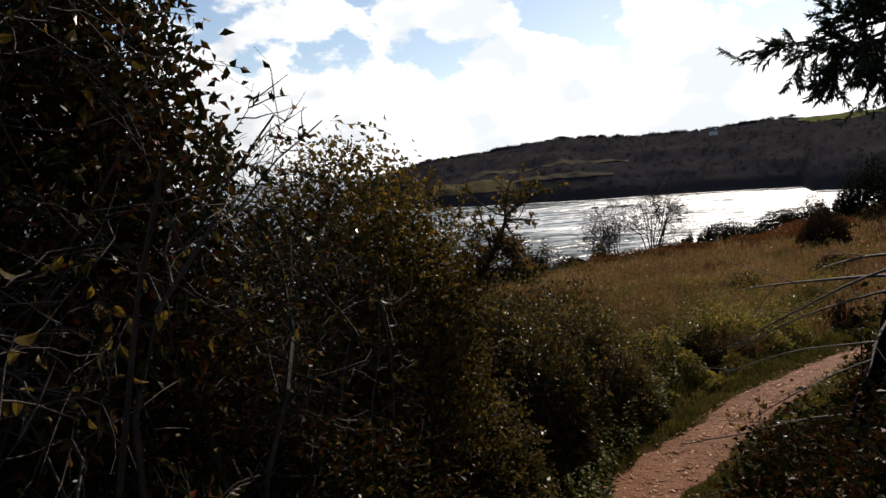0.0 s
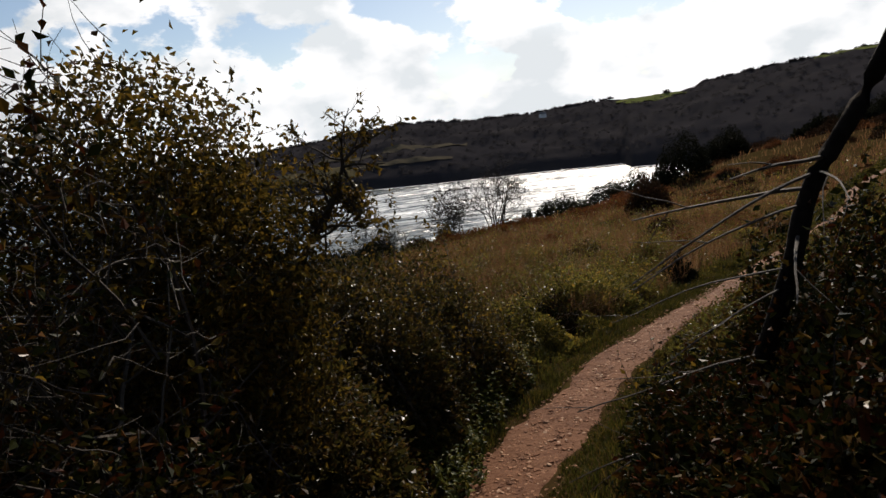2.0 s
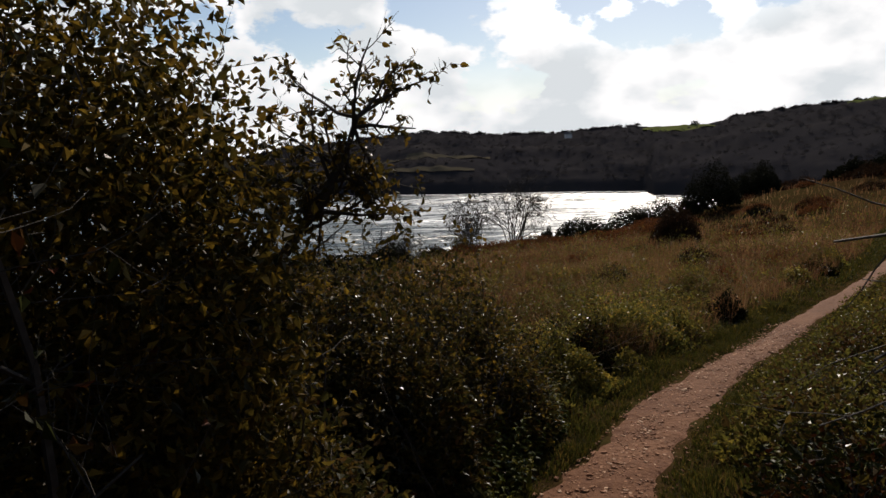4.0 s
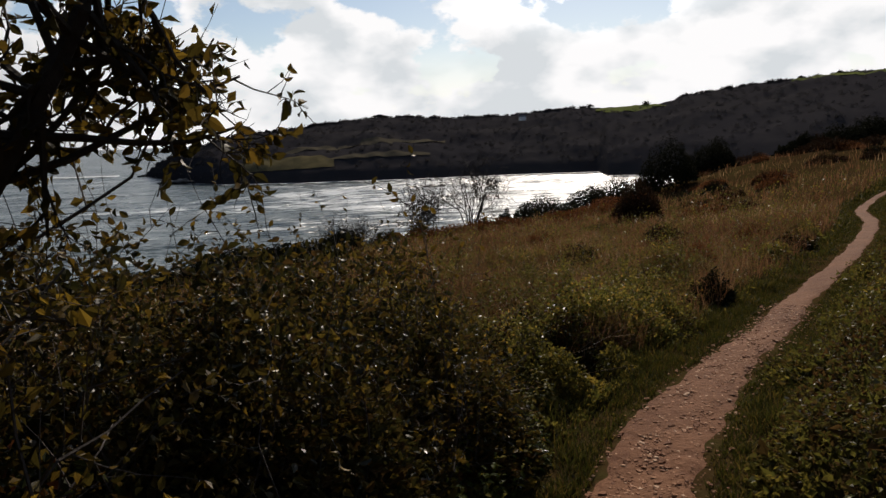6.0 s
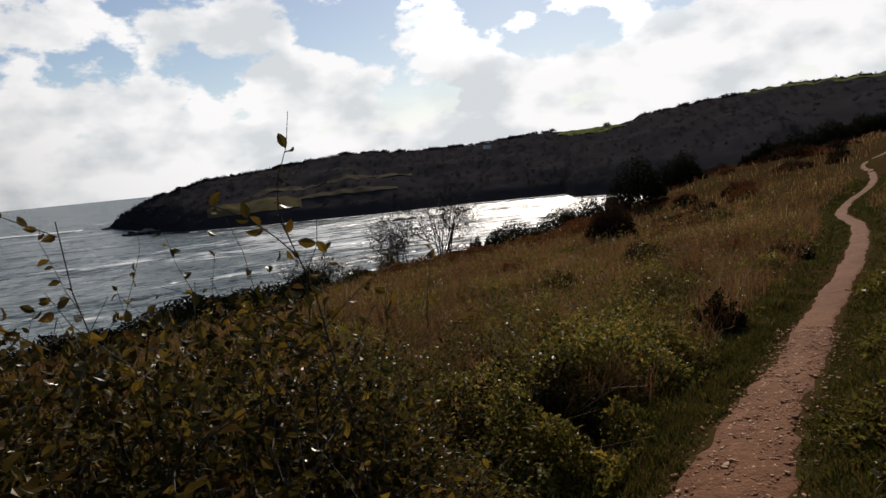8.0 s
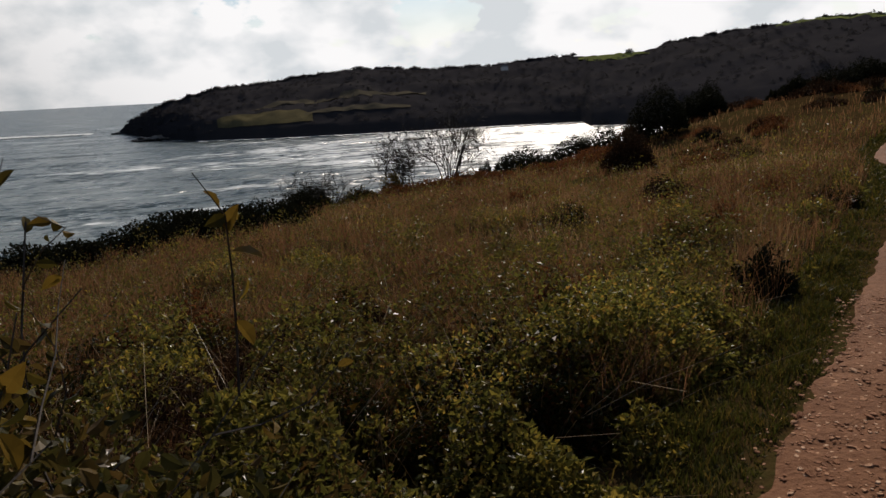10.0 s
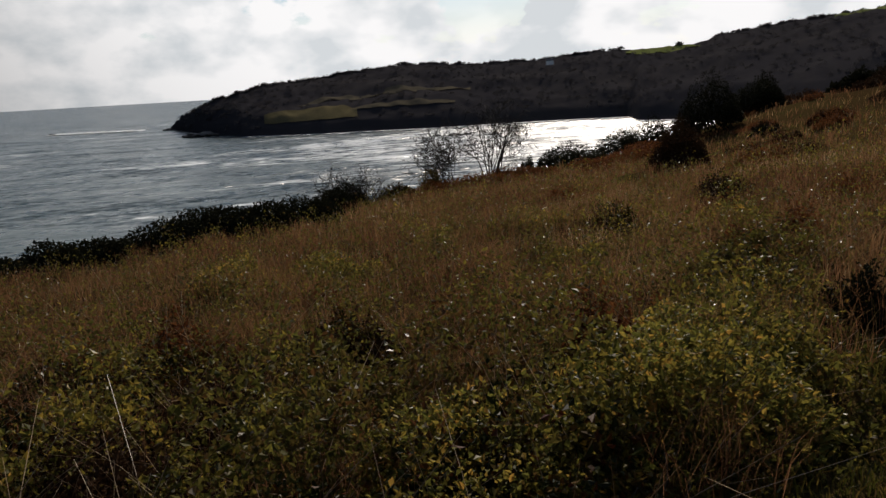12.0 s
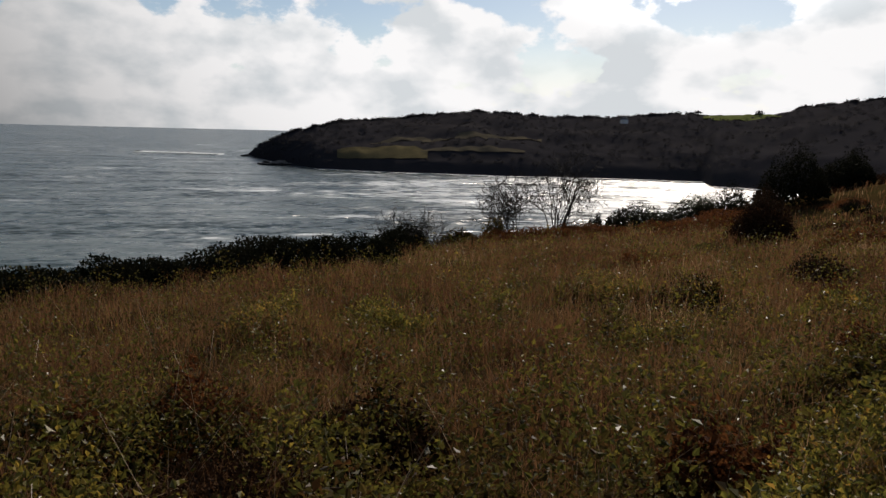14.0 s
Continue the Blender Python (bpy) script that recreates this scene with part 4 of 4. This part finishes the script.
# ---- near thickets beside the path ----
near = [
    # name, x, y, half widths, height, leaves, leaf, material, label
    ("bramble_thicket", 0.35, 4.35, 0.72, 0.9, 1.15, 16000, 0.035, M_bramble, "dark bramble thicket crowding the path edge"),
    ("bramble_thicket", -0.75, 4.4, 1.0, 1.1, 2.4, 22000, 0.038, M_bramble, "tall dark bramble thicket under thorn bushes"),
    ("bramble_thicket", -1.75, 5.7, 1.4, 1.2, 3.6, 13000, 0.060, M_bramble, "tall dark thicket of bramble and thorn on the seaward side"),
    # next five stay out of view, added to block sky light from behind
    ("bramble_thicket", -1.3, 1.6, 1.1, 1.1, 2.6, 4500, 0.05, M_bramble, "unseen tall dark thicket added round the start to block sky light"),
    ("bramble_thicket", -1.9, -0.6, 1.3, 1.3, 2.8, 4000, 0.055, M_bramble, "unseen tall dark thicket added round the start to block sky light"),
    ("bramble_thicket", 2.6, 0.2, 1.2, 1.2, 2.8, 4500, 0.055, M_bramble, "unseen tall dark thicket added on the landward bank to block sky light"),
    ("bramble_thicket", 1.9, -2.4, 1.3, 1.2, 2.8, 4000, 0.055, M_bramble, "unseen tall dark thicket added on the landward bank to block sky light"),
    ("bramble_thicket", 4.3, 3.2, 1.2, 1.4, 2.2, 4500, 0.05, M_bramble, "unseen tall dark thicket added on the landward bank to block sky light"),
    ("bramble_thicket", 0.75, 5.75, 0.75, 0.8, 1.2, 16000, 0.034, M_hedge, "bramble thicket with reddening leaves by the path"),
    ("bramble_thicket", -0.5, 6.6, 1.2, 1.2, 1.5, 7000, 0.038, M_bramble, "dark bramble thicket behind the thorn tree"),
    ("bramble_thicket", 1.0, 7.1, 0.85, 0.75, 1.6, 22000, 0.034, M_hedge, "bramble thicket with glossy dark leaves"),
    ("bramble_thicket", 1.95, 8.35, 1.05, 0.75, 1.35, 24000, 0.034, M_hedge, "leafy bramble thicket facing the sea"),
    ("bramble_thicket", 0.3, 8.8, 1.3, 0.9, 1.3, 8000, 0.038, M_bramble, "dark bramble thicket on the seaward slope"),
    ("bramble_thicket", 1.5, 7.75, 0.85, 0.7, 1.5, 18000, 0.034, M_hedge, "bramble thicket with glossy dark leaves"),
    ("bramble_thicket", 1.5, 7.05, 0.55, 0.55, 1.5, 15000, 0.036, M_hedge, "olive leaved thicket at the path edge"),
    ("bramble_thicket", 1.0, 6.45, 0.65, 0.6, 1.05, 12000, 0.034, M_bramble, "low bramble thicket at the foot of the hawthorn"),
    ("bramble_thicket", 2.3, 9.1, 0.9, 0.6, 0.8, 12000, 0.036, M_cover, "brown green bramble thicket on the slope"),
    ("yellow_bramble", 4.5, 10.75, 1.15, 0.6, 0.66, 14000, 0.037, M_yellow, "yellow green bramble mound on the open slope"),
    ("yellow_bramble", 3.6, 11.8, 0.8, 0.6, 0.48, 5000, 0.042, M_cover, "brown green bramble mound on the open slope"),
    ("yellow_bramble", 6.4, 12.2, 0.9, 0.6, 0.45, 5000, 0.042, M_yellow, "yellow green bramble mound on the open slope"),
    ("low_bramble", 2.1, 11.1, 0.8, 0.6, 0.5, 9000, 0.034, M_umber, "withered brown bramble on the open slope"),
    ("low_bramble", 1.5, 12.0, 0.9, 0.7, 0.5, 9000, 0.034, M_bramble, "dark glossy bramble on the open slope"),
    ("low_bramble", 2.7, 12.4, 0.7, 0.6, 0.42, 7000, 0.034, M_umber, "withered brown bramble on the open slope"),
    ("low_bramble", 0.8, 10.9, 0.9, 0.7, 0.55, 9000, 0.034, M_bramble, "dark glossy bramble on the open slope"),
    ("low_bramble", 1.9, 13.4, 0.9, 0.6, 0.42, 7000, 0.036, M_bramble, "dark glossy bramble on the open slope"),
    ("low_bramble", 3.4, 13.2, 0.6, 0.5, 0.42, 5000, 0.036, M_umber, "withered brown bramble on the open slope"),
    ("yellow_bramble", 5.4, 11.3, 0.7, 0.5, 0.5, 7000, 0.036, M_yellow, "yellow green bramble mound on the open slope"),
    ("yellow_bramble", 4.0, 10.35, 0.7, 0.4, 0.55, 6000, 0.034, M_yellow, "yellow green bramble mound near the path"),
    ("yellow_bramble", 7.6, 13.6, 0.9, 0.6, 0.5, 7000, 0.040, M_cover, "brown green bramble mound on the open slope"),
    # two dark heaps stand in for the shade side of the yellow mounds
    ("low_bramble", 3.75, 9.95, 0.55, 0.26, 0.42, 8000, 0.034, M_bramble, "dark bramble standing in for the shaded foot of a yellow mound"),
    ("low_bramble", 3.1, 10.3, 0.4, 0.35, 0.42, 6000, 0.034, M_bramble, "dark bramble standing in for the shaded foot of a yellow mound"),
    ("verge_bush", 3.05, 4.6, 0.38, 0.45, 1.3, 9000, 0.036, M_bramble, "dark ivy growth round the conifer"),
    ("dark_shrub", 6.95, 11.8, 0.3, 0.3, 0.38, 2200, 0.04, M_gorse, "small dark shrub beside the path"),
    ("verge_bush", 5.9, 8.3, 0.9, 0.8, 0.5, 6000, 0.036, M_cover, "green bramble growth on the landward verge"),
    ("verge_bush", 4.6, 6.9, 0.9, 0.8, 0.55, 6500, 0.036, M_cover, "green bramble growth on the landward verge"),
    ("verge_bush", 7.6, 9.4, 1.0, 0.8, 0.55, 6000, 0.038, M_cover, "brown green bramble growth on the landward verge"),
    ("verge_bush", 10.0, 11.2, 1.2, 1.0, 0.6, 6000, 0.045, M_cover, "brown green bramble growth on the landward verge"),
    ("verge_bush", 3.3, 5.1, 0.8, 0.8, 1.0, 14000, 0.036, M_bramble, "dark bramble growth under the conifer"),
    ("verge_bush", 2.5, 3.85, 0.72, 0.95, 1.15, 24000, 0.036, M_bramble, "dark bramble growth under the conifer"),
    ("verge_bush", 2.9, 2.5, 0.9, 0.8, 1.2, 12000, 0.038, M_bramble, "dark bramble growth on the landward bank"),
]
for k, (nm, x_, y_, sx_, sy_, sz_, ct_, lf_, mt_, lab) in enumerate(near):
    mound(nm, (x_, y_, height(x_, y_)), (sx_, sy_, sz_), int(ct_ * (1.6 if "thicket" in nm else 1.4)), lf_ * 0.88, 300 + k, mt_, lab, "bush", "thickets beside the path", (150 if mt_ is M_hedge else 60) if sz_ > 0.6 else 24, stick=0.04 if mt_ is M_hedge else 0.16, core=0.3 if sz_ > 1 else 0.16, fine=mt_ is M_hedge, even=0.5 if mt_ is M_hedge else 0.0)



def nettles(x, y, rx, ry, tall, count, seed, mat, label):
    """A clump of upright stems with pairs of pointed leaves, smaller towards the top."""
    rng = np.random.default_rng(seed)
    base = np.array([x, y, height(x, y)])
    lines, at, way, dim = [], [], [], []
    for _ in range(count):
        a, q = rng.uniform(0, 6.283), rng.uniform() ** 0.5
        p = np.array([rx * q * math.cos(a), ry * q * math.sin(a), 0.0])
        p[2] = height(x + p[0], y + p[1]) - base[2] - 0.02
        h = tall * rng.uniform(0.5, 1.15) * (1 - 0.35 * q * q)
        bend = rng.normal(size=2) * 0.22 * h
        u = np.linspace(0, 1, 5)[:, None]
        pts = p + u * np.array([[0, 0, h]]) + u * u * np.array([[bend[0], bend[1], 0]])
        lines.append((pts, np.linspace(0.003, 0.0012, 5)))
        turn_ = rng.uniform(0, 3.14)
        for k in range(7):
            v = 0.3 + 0.7 * k / 6
            c = p + v * np.array([0, 0, h]) + v * v * np.array([bend[0], bend[1], 0])
            for side in (0, 3.1416):
                b = turn_ + k * 1.57 + side + rng.normal() * 0.25
                at.append(c)
                way.append((math.cos(b), math.sin(b), rng.uniform(-0.35, 0.35)))
                dim.append((0.066 - 0.036 * v) * rng.uniform(0.75, 1.25))
    thing = tagged(empty("nettle_clump", base.tolist()), label, "nettles", "nettles at the path edge")
    at, way, dim = np.array(at), unit(np.array(way)), np.array(dim)
    ok = free(at + base)
    tagged(piece("leaves", mesh_from("nettle leaves", *leaves(at[ok], way[ok], dim[ok], dim[ok] * 0.58, rng, fold=0.18, droop=0.15, flat=True, fine=True), mat), thing), kind="stuff")
    tagged(piece("stem", mesh_from("nettle stems", *tubes(lines, 4), M_green), thing), kind="stuff")


for k, (x_, y_, rx_, ry_, h_, n_, mt_, lab) in enumerate((
    (1.72, 6.45, 0.30, 0.42, 0.34, 60, M_green, "fresh green nettles at the path edge"),
    (1.38, 5.55, 0.22, 0.36, 0.34, 60, M_green, "bright green ground herbs at the path edge"),
    (1.95, 6.98, 0.26, 0.36, 0.40, 60, M_green, "fresh green nettles at the path edge"),
    (2.5, 7.95, 0.30, 0.36, 0.42, 60, M_green, "fresh green nettles at the path edge"),
    (2.15, 7.55, 0.42, 0.45, 0.50, 90, M_green, "fresh green nettles at the path edge"),
    (2.75, 8.45, 0.45, 0.40, 0.42, 80, M_green, "fresh green nettles and herbs by the path"),
    (1.28, 4.95, 0.26, 0.42, 0.30, 60, M_green, "bright green ground herbs at the path edge"),
    (3.25, 9.3, 0.45, 0.40, 0.36, 60, M_yellow, "yellowing nettles on the open slope"),
    (4.9, 11.9, 0.60, 0.40, 0.34, 60, M_yellow, "yellowing nettles on the open slope"),
    (3.9, 11.0, 0.40, 0.35, 0.34, 50, M_green, "fresh green nettles on the open slope"),
    (5.3, 7.5, 0.55, 0.45, 0.34, 60, M_green, "fresh green nettles on the landward verge"),
    (3.9, 6.2, 0.45, 0.45, 0.36, 60, M_green, "fresh green nettles on the landward verge"),
)):
    nettles(x_, y_, rx_, ry_, h_, n_, 700 + k, mt_, lab)

def hawthorn():
    """A small tree on one leaning, crooked trunk with a dense round crown."""
    rng = np.random.default_rng(401)
    foot = np.array([0.15, 6.12, height(0.15, 6.12)])
    thing = tagged(empty("hawthorn_tree", foot.tolist()), "small leaning hawthorn tree with autumn leaves", "tree")
    spine = smooth_line(np.array([(0.15, 6.12, foot[2] - 0.08), (0.42, 6.05, 0.1), (0.70, 5.98, 0.5), (0.93, 5.92, 0.85), (1.16, 5.85, 1.18), (1.27, 5.83, 1.36), (1.32, 5.82, 1.50)]), 4) - foot
    lines, tips = [(spine, np.linspace(0.034, 0.009, len(spine)))], []
    spec = [(7, 0.5, 0.5, 0.16, 0.04), (6, 0.55, 0.6, 0.2, 0.02), (0, 0, 0, 0.2, 0.03)]
    for k in range(25):
        p = spine[rng.integers(int(len(spine) * 0.62), len(spine))]
        grow(p, unit(rng.normal(size=3) + np.array([0.1, 0, 0.1])), rng.uniform(0.18, 0.33), 0.008, 0, rng, spec, lines, tips)
    for k in range(3):
        p = spine[rng.integers(int(len(spine) * 0.45), int(len(spine) * 0.65))]
        grow(p, unit(rng.normal(size=3) * np.array([1, 1, 0.2])), rng.uniform(0.35, 0.6), 0.008, 0, rng, spec, lines, tips)
    piece("wood", mesh_from("hawthorn wood", *tubes(lines, 5), M_bark), thing)
    at, way = on_tips(tips, 1.9, rng)
    dim = 0.027 * rng.uniform(0.6, 1.3, len(at))
    tagged(piece("leaves", mesh_from("hawthorn leaves", *leaves(at, way, dim, dim * 0.6, rng, droop=0.25, fine=True), M_thorn), thing), kind="stuff")


hawthorn()
# mixed thorn bush beyond the near one
bb = (0.1, 5.5)
shrub("thorn_bush", (*bb, height(*bb)), 15, [(8, 0.42, 0.55, 0.14, 0.03), (6, 0.5, 0.6, 0.2, 0.02), (5, 0.5, 0.6, 0.22, 0.02), (0, 0, 0, 0.2, 0.02)], 1.95, 0.02, 0.029, 402, M_twig, M_thorn, 3.6, "tall thorn bush with olive and yellow leaves", "bush", fan=0.42, foot=0.5, inner=29000, crown=(0.28, -0.05, 1.5, 0.76, 0.62, 1.1), aim=(0.08, 0, 1))
shrub("thorn_bush", (0.5, 5.4, height(0.5, 5.4)), 9, [(7, 0.42, 0.55, 0.14, 0.03), (6, 0.5, 0.6, 0.2, 0.02), (0, 0, 0, 0.2, 0.02)], 1.75, 0.014, 0.032, 407, M_twig, M_thorn, 3.5, "thorn bush with small olive leaves", "bush", fan=0.35, foot=0.35, inner=9000, crown=(0.1, 0, 1.3, 0.5, 0.5, 0.8))
# overhanging blackthorn beside the start; dark bramble leaf colour stands in for its crown's shade
nb = (-0.2, 3.75)
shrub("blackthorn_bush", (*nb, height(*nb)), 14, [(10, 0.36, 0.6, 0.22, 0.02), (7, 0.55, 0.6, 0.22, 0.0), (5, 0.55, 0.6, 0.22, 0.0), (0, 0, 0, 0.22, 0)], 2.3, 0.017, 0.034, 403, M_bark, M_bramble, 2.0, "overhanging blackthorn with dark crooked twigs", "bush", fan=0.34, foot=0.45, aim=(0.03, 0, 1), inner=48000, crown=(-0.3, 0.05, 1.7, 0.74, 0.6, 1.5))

shrub("blackthorn_bush", (-0.3, 3.6, height(-0.3, 3.6)), 9, [(9, 0.34, 0.6, 0.2, 0.0), (6, 0.5, 0.6, 0.24, 0.0), (4, 0.5, 0.6, 0.24, 0.0), (0, 0.0022, 0, 0.22, 0)], 2.3, 0.012, 0.036, 406, M_bark, M_thorn, 0.5, "nearly leafless blackthorn reaching over the path", "bush", fan=0.2, foot=0.3, aim=(0.2, 0.0, 1), fine=True)

# tall thin shoots out of the bramble
for k, (x_, y_, h_) in enumerate(((1.6, 6.9, 1.2), (1.42, 7.0, 1.3), (1.75, 7.2, 1.15), (1.25, 6.85, 1.35), (1.85, 7.5, 1.2), (1.95, 7.8, 1.5), (1.7, 7.7, 1.6), (1.48, 7.5, 1.85), (1.25, 7.7, 1.7), (1.75, 8.1, 1.6), (1.0, 7.0, 1.6), (1.5, 8.3, 1.65))):
    shrub("leafy_shoots", (x_, y_, height(x_, y_)), 8, [(14, 0.28, 0.6, 0.3, 0.02), (0, 0.0018, 0, 0.25, 0.03)], h_ * 1.12, 0.0042, 0.034, 420 + k, M_twig, M_thorn, 7, "thin leafy shoots rising from the bramble", "shoots", "shoots above the bramble", fan=0.35, foot=0.3, fine=True)

# iris-like leaves at the path edge
rg = np.random.default_rng(9)
fl = empty("sword_leaved_plant", (1.35, 5.35, height(1.35, 5.35)))
v_, f_ = blades(rg.normal(size=(26, 3)) * np.array([0.05, 0.05, 0]), rg.uniform(0.22, 0.42, 26), 0.018, rg, 1.6)
piece("leaves", mesh_from("sword leaves", v_, f_, M_green), fl)
tagged(fl, "sword-leaved green plant at the path edge", "plant")

# ---- conifer ----
def conifer():
    rng = np.random.default_rng(500)
    base = np.array([2.72, 4.85, height(2.72, 4.85)])
    thing = tagged(empty("conifer", base.tolist()), "leaning dark conifer with dead lower branches", "tree")
    trunk = smooth_line(np.array([(2.72, 4.85, base[2] - 0.1), (2.68, 4.66, 0.3), (2.68, 4.40, 0.9), (2.74, 4.34, 1.25), (2.86, 4.2, 1.6), (3.02, 3.98, 2.25), (3.25, 3.75, 3.2), (3.4, 3.65, 4.2)]), 6) - base
    piece("trunk", mesh_from("conifer trunk", *tubes([(trunk, np.linspace(0.040, 0.022, len(trunk)) * (1 + 0.06 * np.sin(np.arange(len(trunk)) * 1.7)))], 10), M_trunk, True), thing)
    last = len(trunk) - 1
    for k in range(13):
        p = trunk[int(rng.uniform(0.12, 0.55) * last)]
        a = rng.uniform(2.3, 4.3)
        d = unit(np.array([math.cos(a), math.sin(a) * 0.9, rng.uniform(-0.45, 0.05)]))
        lines, tips = [], []
        grow(p, d, rng.uniform(0.35, 0.85), rng.uniform(0.004, 0.011), 0, rng, [(2, 0.5, 0.35, 0.05, -0.03), (0, 0, 0, 0.1, -0.02)], lines, tips)
        piece("dead_branch", mesh_from("dead branch", *tubes(lines, 5), M_dead), thing, "bare grey dead branch")
    sprays = ((1.86, 3.74, 2.10), (2.02, 3.66, 1.98), (2.08, 3.80, 1.86), (2.15, 3.55, 2.22), (1.98, 3.90, 2.16), (2.2, 3.7, 2.05), (2.25, 3.85, 2.3))
    for k in range(18):
        left = k < len(sprays)
        p = trunk[int((rng.uniform(0.66, 0.74) if left else rng.uniform(0.55, 1.0)) * last)]
        a = rng.uniform(-1.4, 0.7)
        reach = np.array(sprays[k % len(sprays)]) - base - p
        d = unit(reach + np.array([0, 0, 0.25])) if left else unit(np.array([math.cos(a), math.sin(a), rng.uniform(-0.05, 0.25)]))
        lines, tips = [], []
        grow(p, d, float(np.linalg.norm(reach)) * 0.9 if left else rng.uniform(0.8, 1.4), 0.013, 0, rng, [(20, 0.24, 0.5, 0.04, -0.03), (8, 0.4, 0.45, 0.08, -0.05), (0, 0, 0, 0.08, -0.06)], lines, tips)
        br = piece("branch", mesh_from("conifer branch", *tubes(lines, 4), M_bark), thing)
        at, way_ = [], []
        for pts in tips:
            for j in range(len(pts) - 1):
                w = unit(pts[j + 1] - pts[j])
                for _ in range(8):
                    at.append(pts[j] + (pts[j + 1] - pts[j]) * rng.uniform())
                    way_.append(w + rng.normal(size=3) * 0.4 + np.array([0, 0, -0.2]))
        at, way_ = np.array(at), unit(np.array(way_))
        dim = rng.uniform(0.016, 0.032, len(at))
        tagged(piece("needles", mesh_from("needles", *leaves(at, way_, dim, dim * 0.2, rng), M_conifer), br), kind="stuff")


conifer()

# ---- stones on the path ----
def chip(seed):
    rng = np.random.default_rng(seed)
    n = 6
    a = np.arange(n) * 6.283 / n + rng.uniform(-0.3, 0.3, n)
    r = rng.uniform(0.7, 1.15, n)
    low = np.stack([r * np.cos(a), r * np.sin(a) * 0.75, np.full(n, -0.25)], 1)
    high = low * np.array([0.78, 0.78, 0]) + np.array([0, 0, 0.28]) + rng.normal(size=(n, 3)) * 0.05
    v = np.concatenate([low, high])
    f = [(i, (i + 1) % n, n + (i + 1) % n, n + i) for i in range(n)] + [tuple(range(n, 2 * n))]
    return v, f


rg = np.random.default_rng(91)
shapes = [chip(k) for k in range(8)]
stone_meshes = [mesh_from("stone", v, f, M_stone) for v, f in shapes]
n_st = 7500
u_ = rg.uniform(0, 1, n_st) ** 1.3
k_ = np.searchsorted(along, 6 + u_ * 14)
k_ = np.clip(k_, 0, len(along) - 2)
off_ = rg.normal(size=n_st) * 0.17 - 0.03
off_ = np.clip(off_, -0.36, 0.36)
sx_, sy_ = keep_[k_, 0] + norm[k_, 0] * off_ + rg.normal(size=n_st) * 0.02, keep_[k_, 1] + norm[k_, 1] * off_ + rg.normal(size=n_st) * 0.02
sz_ = lie(sx_, sy_) + 0.014
dim = np.clip(rg.lognormal(-4.5, 0.45, n_st), 0.005, 0.034)
turn = rg.uniform(0, 6.283, n_st)
order = np.argsort(-dim)
single = [i for i in order if 5.2 < sy_[i] < 10.5][:300]
taken = set(int(i) for i in single)
vs, fs, n0 = [], [], 0
for i in range(n_st):
    if i in taken:
        st = new("stone", stone_meshes[i % 8])
        st.parent = path_ob
        st.matrix_basis = Matrix.Translation((sx_[i], sy_[i], sz_[i] + dim[i] * 0.12)) @ Euler((rg.normal() * 0.15, rg.normal() * 0.15, turn[i])).to_matrix().to_4x4() @ Matrix.Diagonal((dim[i], dim[i], dim[i] * 0.45, 1))
        continue
    v, f = shapes[i % 8]
    c, s = math.cos(turn[i]), math.sin(turn[i])
    w = v * dim[i]
    w = np.stack([w[:, 0] * c - w[:, 1] * s + sx_[i], w[:, 0] * s + w[:, 1] * c + sy_[i], w[:, 2] * 0.45 + sz_[i] + dim[i] * 0.1], 1)
    vs.append(w)
    fs += [tuple(n0 + j for j in q) for q in f]
    n0 += len(v)
grit = piece("stone_chips", mesh_from("stone chips", np.concatenate(vs), fs, M_stone), path_ob)
tagged(grit, kind="stuff")
